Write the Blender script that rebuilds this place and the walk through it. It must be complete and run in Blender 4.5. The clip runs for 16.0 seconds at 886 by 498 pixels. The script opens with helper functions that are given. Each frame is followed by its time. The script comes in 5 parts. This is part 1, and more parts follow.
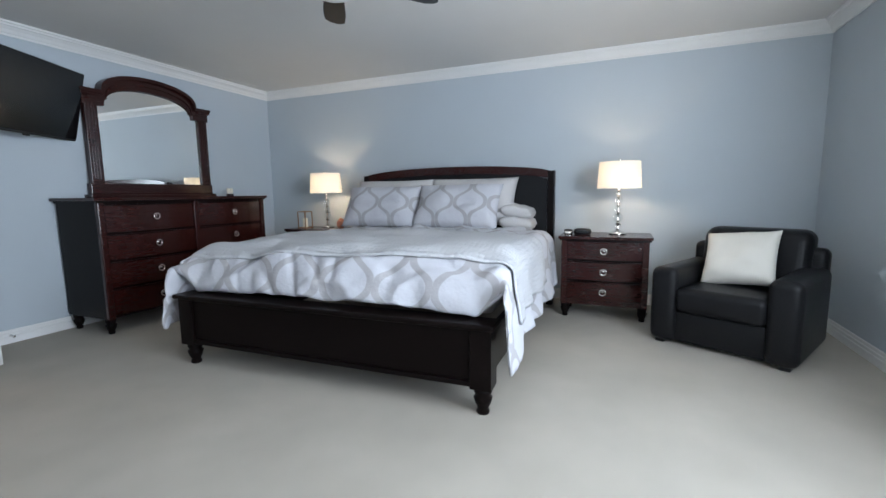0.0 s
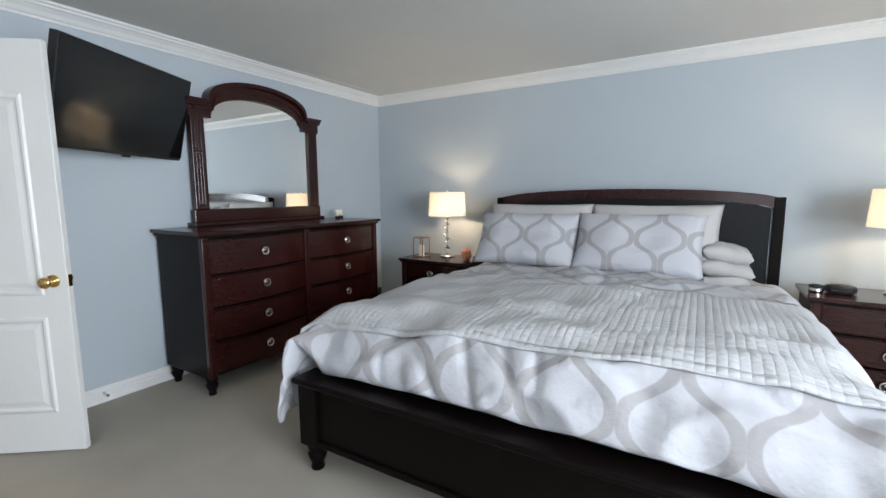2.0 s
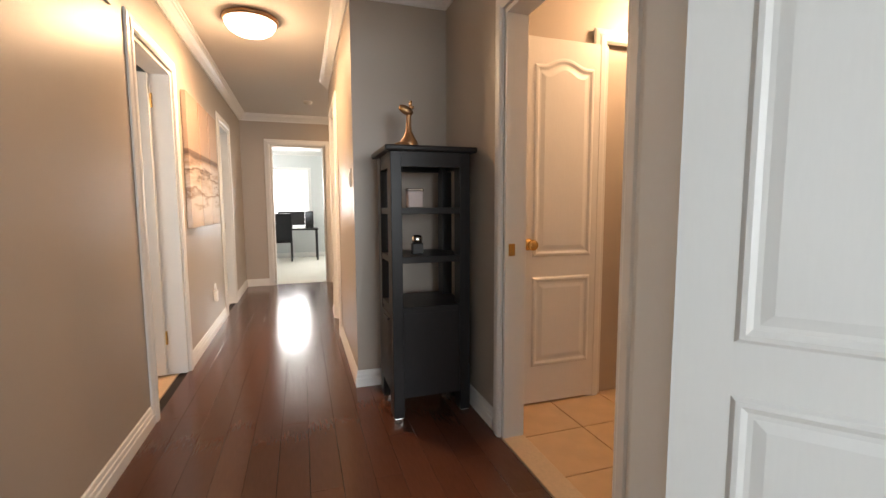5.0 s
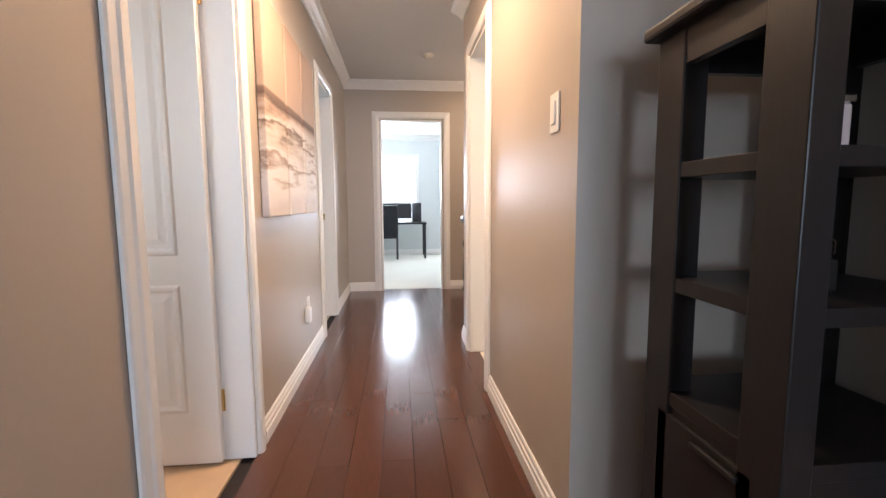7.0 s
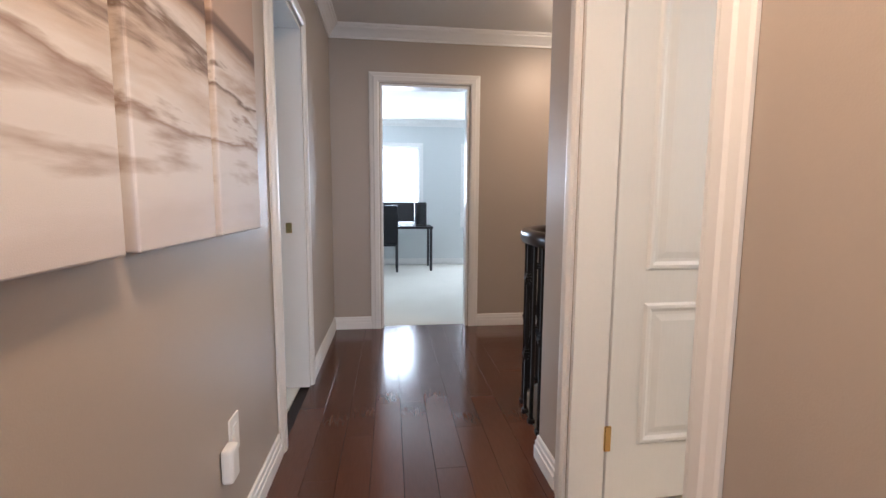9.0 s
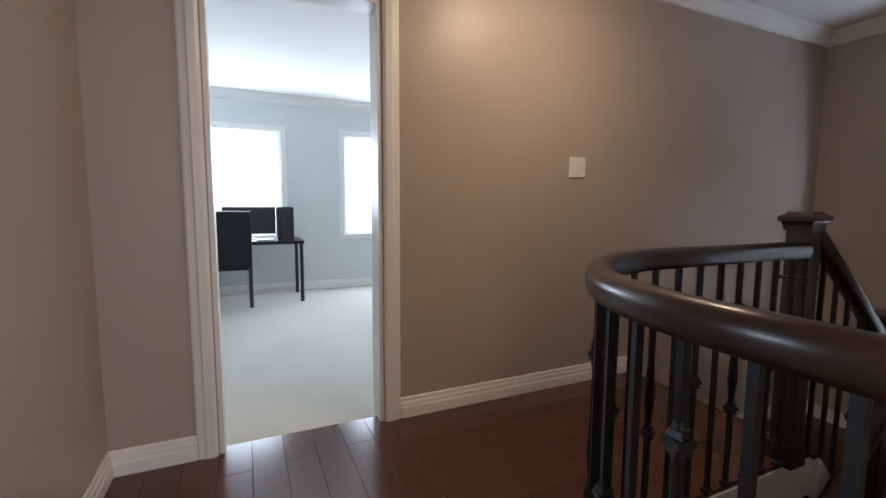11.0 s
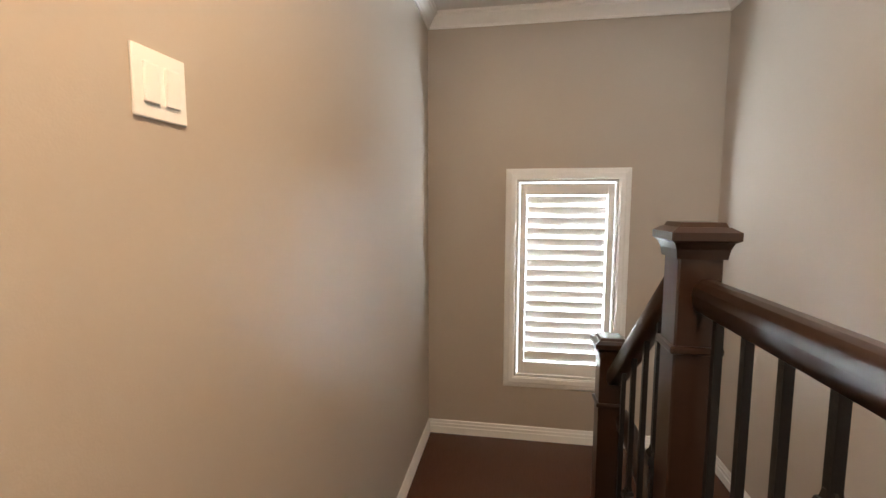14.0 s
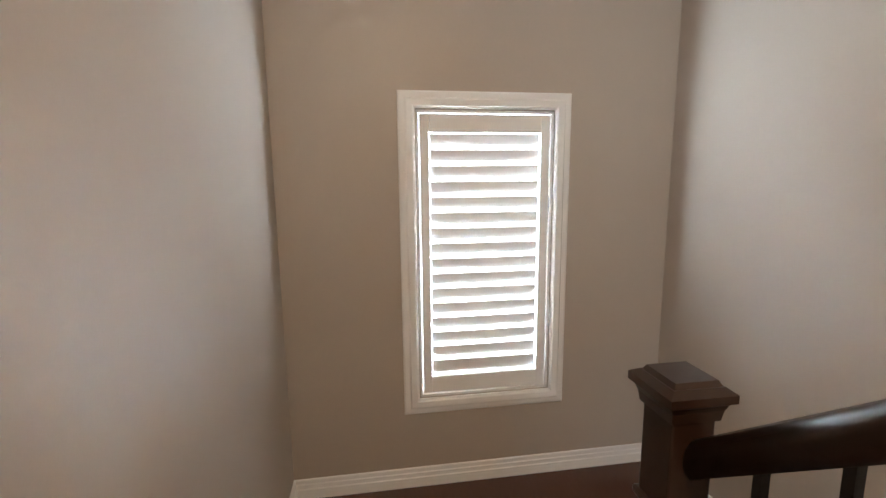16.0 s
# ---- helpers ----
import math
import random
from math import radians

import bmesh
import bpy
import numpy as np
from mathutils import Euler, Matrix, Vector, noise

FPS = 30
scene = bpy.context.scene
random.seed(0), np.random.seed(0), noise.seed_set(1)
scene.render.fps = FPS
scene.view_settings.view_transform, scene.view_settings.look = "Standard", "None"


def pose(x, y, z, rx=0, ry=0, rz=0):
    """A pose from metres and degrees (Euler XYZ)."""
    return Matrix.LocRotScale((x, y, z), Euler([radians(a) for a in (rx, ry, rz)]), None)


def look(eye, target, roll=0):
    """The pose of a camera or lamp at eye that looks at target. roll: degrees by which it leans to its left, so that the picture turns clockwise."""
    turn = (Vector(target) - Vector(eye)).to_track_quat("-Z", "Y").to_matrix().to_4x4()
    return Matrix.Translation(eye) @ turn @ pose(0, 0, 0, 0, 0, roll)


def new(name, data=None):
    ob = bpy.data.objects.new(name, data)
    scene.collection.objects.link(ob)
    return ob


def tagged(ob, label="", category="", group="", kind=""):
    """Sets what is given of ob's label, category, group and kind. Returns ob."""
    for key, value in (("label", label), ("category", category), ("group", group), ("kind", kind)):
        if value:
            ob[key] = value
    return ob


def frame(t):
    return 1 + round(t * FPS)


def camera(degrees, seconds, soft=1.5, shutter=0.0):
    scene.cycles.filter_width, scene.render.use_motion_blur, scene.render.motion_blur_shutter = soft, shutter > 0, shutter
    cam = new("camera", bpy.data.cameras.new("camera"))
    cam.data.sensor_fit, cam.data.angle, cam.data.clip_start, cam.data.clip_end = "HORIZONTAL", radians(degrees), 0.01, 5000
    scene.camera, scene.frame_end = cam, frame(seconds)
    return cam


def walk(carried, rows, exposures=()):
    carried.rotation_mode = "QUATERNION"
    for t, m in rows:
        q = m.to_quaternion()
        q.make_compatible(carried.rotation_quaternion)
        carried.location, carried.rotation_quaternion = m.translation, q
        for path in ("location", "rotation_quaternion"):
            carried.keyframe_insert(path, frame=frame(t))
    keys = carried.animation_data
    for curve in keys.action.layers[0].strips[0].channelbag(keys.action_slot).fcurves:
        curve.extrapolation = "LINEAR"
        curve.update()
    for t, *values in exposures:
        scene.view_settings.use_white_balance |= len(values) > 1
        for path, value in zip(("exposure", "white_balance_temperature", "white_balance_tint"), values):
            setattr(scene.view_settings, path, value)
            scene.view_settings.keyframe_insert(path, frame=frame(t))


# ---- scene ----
# ---- camera ----
cam = camera(90.8, 16.0)
PATH = [
    (0, (0.904, 0.416, 1.087), (2.689, 1.282, 0.834), -0.8),
    (0.5, (1.089, 0.634, 1.152), (2.837, 1.573, 0.902), -0.6),
    (1, (1.261, 0.836, 1.223), (2.963, 1.856, 0.972), -0.5),
    (1.5, (1.363, 1.125, 1.293), (3.03, 2.202, 1.045), -0.2),
    (2, (1.416, 1.473, 1.315), (3.044, 2.608, 1.067), -0.3),
    (2.5, (1.418, 1.858, 1.309), (2.969, 3.097, 1.066), -0.0),
    (3, (1.313, 2.311, 1.313), (2.784, 3.646, 1.08), 0.1),
    (3.5, (1.24, 2.755, 1.275), (2.55, 4.251, 1.059), -0.1),
    (4, (1.15, 3.186, 1.22), (2.191, 4.883, 1.027), 0.0),
    (4.5, (0.998, 3.599, 1.166), (1.814, 5.415, 0.983), -0.2),
    (5, (0.905, 4.024, 1.102), (1.516, 5.918, 0.911), -0.3),
    (5.2, (0.888, 4.17, 1.08), (1.412, 6.091, 0.89), -0.3),
    (7.5, (0.674, 5.904, 1.017), (0.865, 7.884, 0.806), -0.3),
    (8, (0.625, 6.262, 1.054), (0.825, 8.241, 0.837), 0.1),
    (10.5, (0.601, 8.323, 1.057), (1.163, 10.231, 0.85), 0.0),
    (11, (0.656, 8.668, 1.055), (1.477, 10.481, 0.857), 0.3),
    (11.5, (0.74, 8.98, 1.089), (1.864, 10.622, 0.897), -0.0),
    (12, (0.869, 9.276, 1.11), (2.28, 10.679, 0.917), 0.2),
    (12.5, (0.99, 9.555, 1.135), (2.62, 10.697, 0.936), 0.4),
    (13, (1.167, 9.77, 1.117), (2.965, 10.623, 0.921), 0.3),
    (13.5, (1.421, 9.919, 1.102), (3.33, 10.479, 0.907), 0.2),
    (14, (1.702, 10.046, 1.07), (3.667, 10.364, 0.874), 0.1),
    (14.5, (1.937, 10.114, 1.025), (3.92, 10.226, 0.793), -0.4),
    (15, (2.241, 10.117, 0.99), (4.224, 10.107, 0.731), -0.6),
    (15.5, (2.508, 10.258, 0.941), (4.477, 10.042, 0.67), -0.5),
    (16, (2.768, 10.214, 0.917), (4.723, 9.916, 0.614), -0.6),
]
walk(cam, [(t, look(eye, target, roll)) for t, eye, target, roll in PATH],
     exposures=[(0, 0.15, 6000, 10), (1.5, 0.3, 6200, 10), (3.0, 0.57, 6900, 10), (4.0, 0.53, 7200, 10), (5.2, 0.40, 6700, 10), (7.5, 0.6, 5500, 10), (8.2, 0.42, 5350, 10), (10.5, -0.3, 5300, 8),
                (11.5, -0.1, 5700, 8), (12.0, 0.05, 6000, 8), (12.5, 0.55, 6900, 8), (14, 1.4, 6050, 3), (15, 1.65, 5700, 0), (16, 1.4, 5700, 2)])

# ---- plan ----
CEIL = 2.388
XH, YN, YS, XB = 5.165, 4.97, -0.80, -1.60     # bedroom: head wall, door wall, south wall, window wall
SKEW = 3.4                                     # the bedroom is built out of square with the hall, turned about its far corner
BEDROOM = pose(XH, YN, 0, 0, 0, SKEW) @ pose(-XH, -YN, 0)
XL, XR = 0.14, 1.205                           # hall walls
YE, XW, YW = 10.66, 4.83, 8.72                # end wall, stair window wall, stairwell south wall
YK, XK = 6.67, 1.785                            # cabinet nook: back wall, side wall
LAND = -0.64                                   # stair landing level
HC = 2.386                                     # hall ceiling
YO, XO0, XO1 = 14.30, 0.03, 3.6                # office

# ---- light ----
world = bpy.data.worlds.new("sky")
scene.world = world
world.use_nodes = True
wn = world.node_tree.nodes
sky = wn.new("ShaderNodeTexSky")
sky.sky_type, sky.sun_disc = 'NISHITA', False
sky.sun_elevation, sky.sun_rotation = radians(55), radians(0)
wn["Background"].inputs[1].default_value = 0.12
world.node_tree.links.new(sky.outputs[0], wn["Background"].inputs[0])
sun_data = bpy.data.lights.new("sun", "SUN")
sun_data.energy, sun_data.angle, sun_data.color = 2.5, radians(0.5), (1, 0.95, 0.87)
sun = new("sun", sun_data)
sun.matrix_world = look((0, 60, 85), (0, 0, 0))


def area(name, eye, target, w, h, power, color):
    d = bpy.data.lights.new(name, "AREA")
    d.shape, d.size, d.size_y, d.energy, d.color = 'RECTANGLE', w, h, power, color
    o = new(name, d)
    o.matrix_world = look(eye, target)
    return o


def bulb(name, place, power, color, radius=0.04):
    d = bpy.data.lights.new(name, "POINT")
    d.energy, d.color, d.shadow_soft_size = power, color, radius
    o = new(name, d)
    o.location = place
    return o


DAY, WARM, AMBER = (0.84, 0.92, 1.0), (1.0, 0.78, 0.52), (1.0, 0.63, 0.36)
for o in (area("bedroom_window_light", (XB - 0.02, 0.6, 1.35), (2, 0.6, 2.0), 1.5, 1.4, 15, DAY), area("bedroom_window_light", (1.5, YS - 0.02, 1.45), (1.7, 3, 2.5), 2.2, 1.4, 150, DAY)):
    o.matrix_world = BEDROOM @ o.matrix_world
area("office_window_light", (0.55, YO + 0.03, 1.35), (0.55, 5, 1.0), 0.8, 1.2, 45, (0.97, 0.98, 1))
area("office_window_light", (2.30, YO + 0.03, 1.32), (2.30, 5, 1.0), 0.8, 1.2, 45, (0.97, 0.98, 1))
area("stair_window_light", (XW + 0.080, 9.69, 0.55), (0, 9.69, 0.55), 0.6, 1.3, 130, (0.9, 0.95, 1))
hall_lamp = area("hall_bulb", (0.62, 7.37, 2.262), (0.62, 7.37, 0), 0.24, 0.24, 25, AMBER)
bulb("hall_bulb", (0.62, 7.37, 2.23), 8, AMBER, 0.08)
hall_lamp.data.shape = 'DISK'
stair_lamp = area("stair_bulb", (2.0, 9.95, 2.262), (2.0, 9.95, 0), 0.24, 0.24, 9, AMBER)
bulb("stair_bulb", (2.0, 9.95, 2.23), 9, AMBER, 0.08)
stair_lamp.data.shape = 'DISK'
# Added lamp without a fitting, brightening the bathroom interior.
bulb("bath_fill_light", (2.9, 5.8, 2.2), 30, AMBER, 0.08)
bulb("bedside_bulb", (4.93, 3.87, 1.19), 7.5, WARM, 0.03)
bulb("bedside_bulb", (5.02, 0.705, 1.19), 7.5, WARM, 0.03)


# ---- materials ----
def mat(name, color, rough=0.5, metal=0.0, scale=40, vary=0.08, bump=0.0, bscale=200, stain=0.05, coat=0.0, trans=0.0, rand=0.0, stretch=(1, 1, 1), spec=0.5):
    """A principled material with fine grain, broad unevenness and relief, in metres."""
    m = bpy.data.materials.new(name)
    m.use_nodes = True
    nt = m.node_tree
    n, l = nt.nodes, nt.links
    p = n["Principled BSDF"]
    p.inputs["Roughness"].default_value, p.inputs["Metallic"].default_value = rough, metal
    p.inputs["Coat Weight"].default_value, p.inputs["Coat Roughness"].default_value = coat, 0.15
    p.inputs["Transmission Weight"].default_value = trans
    p.inputs["Specular IOR Level"].default_value = spec
    tc = n.new("ShaderNodeTexCoord")
    mp = n.new("ShaderNodeMapping")
    mp.inputs["Scale"].default_value = stretch
    l.new(tc.outputs["Object"], mp.inputs["Vector"])
    fine, broad = n.new("ShaderNodeTexNoise"), n.new("ShaderNodeTexNoise")
    fine.inputs["Scale"].default_value, fine.inputs["Detail"].default_value = scale, 5
    broad.inputs["Scale"].default_value, broad.inputs["Detail"].default_value = 2.3, 3
    l.new(mp.outputs[0], fine.inputs["Vector"])
    l.new(tc.outputs["Object"], broad.inputs["Vector"])
    a = n.new("ShaderNodeMix")
    a.data_type = 'RGBA'
    lo, hi = [c * (1 - vary) for c in color], [min(1, c * (1 + vary)) for c in color]
    a.inputs["A"].default_value, a.inputs["B"].default_value = (*lo, 1), (*hi, 1)
    l.new(fine.outputs["Fac"], a.inputs["Factor"])
    hsv = n.new("ShaderNodeHueSaturation")
    l.new(a.outputs["Result"], hsv.inputs["Color"])
    mr = n.new("ShaderNodeMapRange")
    mr.inputs["To Min"].default_value, mr.inputs["To Max"].default_value = 1 - stain, 1 + stain
    l.new(broad.outputs["Fac"], mr.inputs["Value"])
    last = mr.outputs[0]
    if rand:
        oi, mu, ad = n.new("ShaderNodeObjectInfo"), n.new("ShaderNodeMath"), n.new("ShaderNodeMapRange")
        ad.inputs["To Min"].default_value, ad.inputs["To Max"].default_value = 1 - rand, 1 + rand
        l.new(oi.outputs["Random"], ad.inputs["Value"])
        mu.operation = 'MULTIPLY'
        l.new(last, mu.inputs[0])
        l.new(ad.outputs[0], mu.inputs[1])
        last = mu.outputs[0]
    l.new(last, hsv.inputs["Value"])
    l.new(hsv.outputs[0], p.inputs["Base Color"])
    if bump:
        b, bn = n.new("ShaderNodeBump"), n.new("ShaderNodeTexNoise")
        bn.inputs["Scale"].default_value, bn.inputs["Detail"].default_value = bscale, 4
        b.inputs["Strength"].default_value, b.inputs["Distance"].default_value = bump, 0.004
        l.new(mp.outputs[0], bn.inputs["Vector"])
        l.new(bn.outputs["Fac"], b.inputs["Height"])
        l.new(b.outputs[0], p.inputs["Normal"])
    return m


def glow(name, color, strength):
    m = bpy.data.materials.new(name)
    m.use_nodes = True
    n = m.node_tree.nodes
    p = n["Principled BSDF"]
    p.inputs["Base Color"].default_value = (0.8, 0.8, 0.8, 1)
    p.inputs["Emission Color"].default_value = (*color, 1)
    p.inputs["Emission Strength"].default_value = strength
    return m


BLUE = mat("blue_grey_wall_paint", (0.475, 0.52, 0.555), 0.6, scale=90, vary=0.02, bump=0.08, bscale=260, stain=0.03)
TAUPE = mat("taupe_wall_paint", (0.42, 0.365, 0.31), 0.40, scale=90, vary=0.02, bump=0.08, bscale=260, stain=0.03)
PALE = mat("pale_office_wall_paint", (0.63, 0.655, 0.65), 0.6, scale=90, vary=0.02, bump=0.06, bscale=260, stain=0.02)
CREAM = mat("cream_wall_paint", (0.7, 0.62, 0.5), 0.6, scale=90, vary=0.02, stain=0.02)
TEAL = mat("slate_wall_paint", (0.20, 0.225, 0.235), 0.6, scale=90, vary=0.03, stain=0.03)
CEILING = mat("ceiling_paint", (0.70, 0.68, 0.65), 0.8, scale=160, vary=0.03, bump=0.25, bscale=190, stain=0.03)
WHITE = mat("white_trim_paint", (0.78, 0.77, 0.75), 0.35, scale=60, vary=0.02, bump=0.03, bscale=60, stain=0.02)
DOORW = mat("white_door_paint", (0.76, 0.75, 0.73), 0.38, scale=120, vary=0.02, bump=0.10, bscale=90, stain=0.02, stretch=(1, 1, 0.15))
CARPET = mat("beige_carpet", (0.42, 0.385, 0.325), 0.95, scale=420, vary=0.22, bump=0.9, bscale=330, stain=0.17)
CARPETW = mat("pale_carpet", (0.60, 0.58, 0.51), 0.95, scale=420, vary=0.2, bump=0.8, bscale=330, stain=0.08)
PLANK = mat("dark_cherry_hardwood", (0.080, 0.032, 0.020), 0.17, scale=26, vary=0.18, bump=0.05, bscale=30, stain=0.12, rand=0.12, stretch=(6, 0.5, 6))
PLANKX = mat("dark_cherry_hardwood_across", (0.080, 0.032, 0.020), 0.17, scale=26, vary=0.18, bump=0.05, bscale=30, stain=0.12, rand=0.12, stretch=(0.5, 6, 6))
JOINT = mat("dark_floor_joint", (0.012, 0.006, 0.004), 0.7)
CHERRY = mat("dark_cherry_veneer", (0.026, 0.0055, 0.0045), 0.22, scale=22, vary=0.2, bump=0.03, bscale=40, stain=0.2, coat=0.15, stretch=(0.6, 4, 4), spec=0.35)
ESPRESSO = mat("espresso_stained_wood", (0.0045, 0.0026, 0.0024), 0.32, scale=22, vary=0.4, bump=0.04, bscale=40, stain=0.2, coat=0.0, stretch=(4, 0.6, 4), spec=0.10)
RAILWOOD = mat("dark_walnut_handrail", (0.023, 0.0105, 0.006), 0.29, scale=30, vary=0.25, bump=0.04, bscale=40, stain=0.2, coat=0.05, stretch=(1, 1, 3))
BLACKWOOD = mat("black_brown_laminate", (0.014, 0.013, 0.014), 0.35, scale=40, vary=0.3, bump=0.05, bscale=60, stain=0.15, stretch=(4, 4, 0.4), spec=0.22)
LEATHER = mat("black_leather", (0.008, 0.008, 0.009), 0.36, scale=60, vary=0.3, bump=0.35, bscale=170, stain=0.2, spec=0.22)
IRON = mat("black_wrought_iron", (0.010, 0.009, 0.009), 0.42, metal=0.3, scale=80, vary=0.3, bump=0.1, bscale=120)
CHROME = mat("polished_nickel", (0.78, 0.76, 0.73), 0.14, metal=1.0, scale=60, vary=0.03)
BRASS = mat("polished_brass", (0.78, 0.52, 0.20), 0.18, metal=1.0, scale=60, vary=0.05)
BRONZE = mat("gilded_resin", (0.42, 0.25, 0.13), 0.3, metal=0.8, scale=120, vary=0.5, bump=0.4, bscale=150)
MIRROR = mat("mirror_glass", (0.9, 0.92, 0.91), 0.01, metal=1.0, vary=0.0, stain=0.0)
GLASS = mat("clear_glass", (0.97, 0.98, 0.98), 0.02, trans=1.0, vary=0.0, stain=0.0)
SCREEN = mat("glossy_black_screen", (0.006, 0.006, 0.007), 0.10, scale=10, vary=0.1)
BLACK = mat("black_plastic", (0.012, 0.012, 0.013), 0.4, scale=80, vary=0.2, bump=0.05)
SHEET = mat("grey_cotton", (0.52, 0.50, 0.49), 0.9, scale=300, vary=0.08, bump=0.2, bscale=260)
PILLOWC = mat("ivory_cushion_cloth", (0.72, 0.68, 0.60), 0.9, scale=300, vary=0.08, bump=0.35, bscale=240)
TILE = mat("tan_ceramic_tile", (0.60, 0.42, 0.26), 0.35, scale=9, vary=0.15, bump=0.05, bscale=30, stain=0.12, rand=0.1)
GROUT = mat("pale_grout", (0.36, 0.29, 0.22), 0.9)
BEIGETOP = mat("beige_laminate_counter", (0.62, 0.48, 0.34), 0.3, scale=80, vary=0.15)
RING = mat("antique_bronze_ring", (0.30, 0.17, 0.09), 0.35, metal=0.7)
PINK = mat("salt_rock", (0.75, 0.32, 0.20), 0.6, scale=30, vary=0.35, bump=0.5, bscale=40)
CANDLE = mat("ivory_wax", (0.8, 0.74, 0.6), 0.5)
DOME = glow("lit_dome_glass", (1.0, 0.82, 0.58), 7.0)
DAYGLOW = glow("bright_daylight", (0.95, 0.98, 1.0), 1.6)
# Emission puts the daylight behind the drawn shade into its material.
SHADEW = glow("daylit_roller_shade", (0.97, 0.98, 1.0), 1.1)


def lamp_shade_mat():
    m = mat("white_linen_shade", (0.80, 0.76, 0.69), 0.9, scale=260, vary=0.06, bump=0.15, bscale=240)
    n, l = m.node_tree.nodes, m.node_tree.links
    p = n["Principled BSDF"]
    t, mx = n.new("ShaderNodeBsdfTranslucent"), n.new("ShaderNodeMixShader")
    t.inputs["Color"].default_value = (0.85, 0.78, 0.66, 1)
    mx.inputs[0].default_value = 0.20
    l.new(p.outputs[0], mx.inputs[1])
    l.new(t.outputs[0], mx.inputs[2])
    l.new(mx.outputs[0], n["Material Output"].inputs["Surface"])
    return m


LINEN = lamp_shade_mat()


def math_node(nt, op, a, b=None):
    n = nt.nodes.new("ShaderNodeMath")
    n.operation = op
    for i, v in enumerate((a, b)):
        if v is None:
            continue
        if hasattr(v, "links"):
            nt.links.new(v, n.inputs[i])
        else:
            n.inputs[i].default_value = v
    return n.outputs[0]


def ogee_mat(name, w, p, band):
    """White cotton woven with a grey ogee lattice, w wide and p long to the cell, band half the line's width, laid out by the cloth's own UV in metres."""
    m = mat(name, (0.5, 0.5, 0.5), 0.85, scale=200, vary=0.05, bump=1.0, bscale=15)
    for nd in m.node_tree.nodes:
        if nd.type == 'BUMP':
            nd.inputs["Distance"].default_value = 0.010
    nt = m.node_tree
    n, l = nt.nodes, nt.links
    uv, sep = n.new("ShaderNodeUVMap"), n.new("ShaderNodeSeparateXYZ")
    l.new(uv.outputs[0], sep.inputs[0])
    across = math_node(nt, 'ARCCOSINE', math_node(nt, 'COSINE', math_node(nt, 'MULTIPLY', sep.outputs[0], 2 * math.pi / w)))
    turn = math_node(nt, 'MULTIPLY', sep.outputs[1], 2 * math.pi / p)
    swing = math_node(nt, 'MULTIPLY', math_node(nt, 'SINE', math_node(nt, 'MULTIPLY', math_node(nt, 'COSINE', turn), 1.35)), 1.28)
    off = math_node(nt, 'ABSOLUTE', math_node(nt, 'SUBTRACT', math_node(nt, 'ADD', across, swing), math.pi / 2))
    lean = math_node(nt, 'POWER', math_node(nt, 'MULTIPLY', math_node(nt, 'SINE', turn), 1.28 * w / p), 2.0)
    d = math_node(nt, 'DIVIDE', math_node(nt, 'MULTIPLY', off, w / (2 * math.pi)), math_node(nt, 'SQRT', math_node(nt, 'ADD', lean, 1.0)))
    r = n.new("ShaderNodeMapRange")
    r.inputs["From Min"].default_value, r.inputs["From Max"].default_value = band * 0.85, band * 1.15
    l.new(d, r.inputs["Value"])
    nz = n.new("ShaderNodeTexNoise")
    nz.inputs["Scale"].default_value = 220
    mx = n.new("ShaderNodeMix")
    mx.data_type = 'RGBA'
    mx.inputs["A"].default_value, mx.inputs["B"].default_value = (0.365, 0.35, 0.355, 1), (0.51, 0.51, 0.54, 1)
    l.new(r.outputs[0], mx.inputs["Factor"])
    l.new(mx.outputs["Result"], n["Principled BSDF"].inputs["Base Color"])
    return m


OGEE = ogee_mat("ogee_cotton", 0.35, 0.42, 0.020)
OGEES = ogee_mat("ogee_sham_cotton", 0.32, 0.35, 0.016)


def quilt_mat():
    m = mat("quilted_grey_cotton", (0.50, 0.50, 0.51), 0.85, scale=300, vary=0.06)
    nt = m.node_tree
    n, l = nt.nodes, nt.links
    uv, sep, b = n.new("ShaderNodeUVMap"), n.new("ShaderNodeSeparateXYZ"), n.new("ShaderNodeBump")
    l.new(uv.outputs[0], sep.inputs[0])
    sx = math_node(nt, 'ABSOLUTE', math_node(nt, 'SINE', math_node(nt, 'MULTIPLY', sep.outputs[0], math.pi / 0.031)))
    sy = math_node(nt, 'ABSOLUTE', math_node(nt, 'SINE', math_node(nt, 'MULTIPLY', sep.outputs[1], math.pi / 0.031)))
    h = math_node(nt, 'POWER', math_node(nt, 'MULTIPLY', sx, sy), 0.5)
    b.inputs["Distance"].default_value, b.inputs["Strength"].default_value = 0.006, 0.55
    l.new(h, b.inputs["Height"])
    l.new(b.outputs[0], n["Principled BSDF"].inputs["Normal"])
    return m


QUILT = quilt_mat()


# ---- building helpers ----
def mesh_of(name, bm, material, smooth=False):
    me = bpy.data.meshes.new(name)
    bmesh.ops.recalc_face_normals(bm, faces=bm.faces[:])
    if smooth:
        for f in bm.faces:
            f.smooth = True
    bm.to_mesh(me)
    bm.free()
    me.materials.append(material)
    return me


def part(name, bm, material, parent=None, label="", smooth=False):
    ob = new(name, mesh_of(name, bm, material, smooth))
    ob.parent = parent
    return tagged(ob, label)


def structure(name, bm, material, label="", smooth=False):
    return tagged(part(name, bm, material, None, label, smooth), kind="structure")


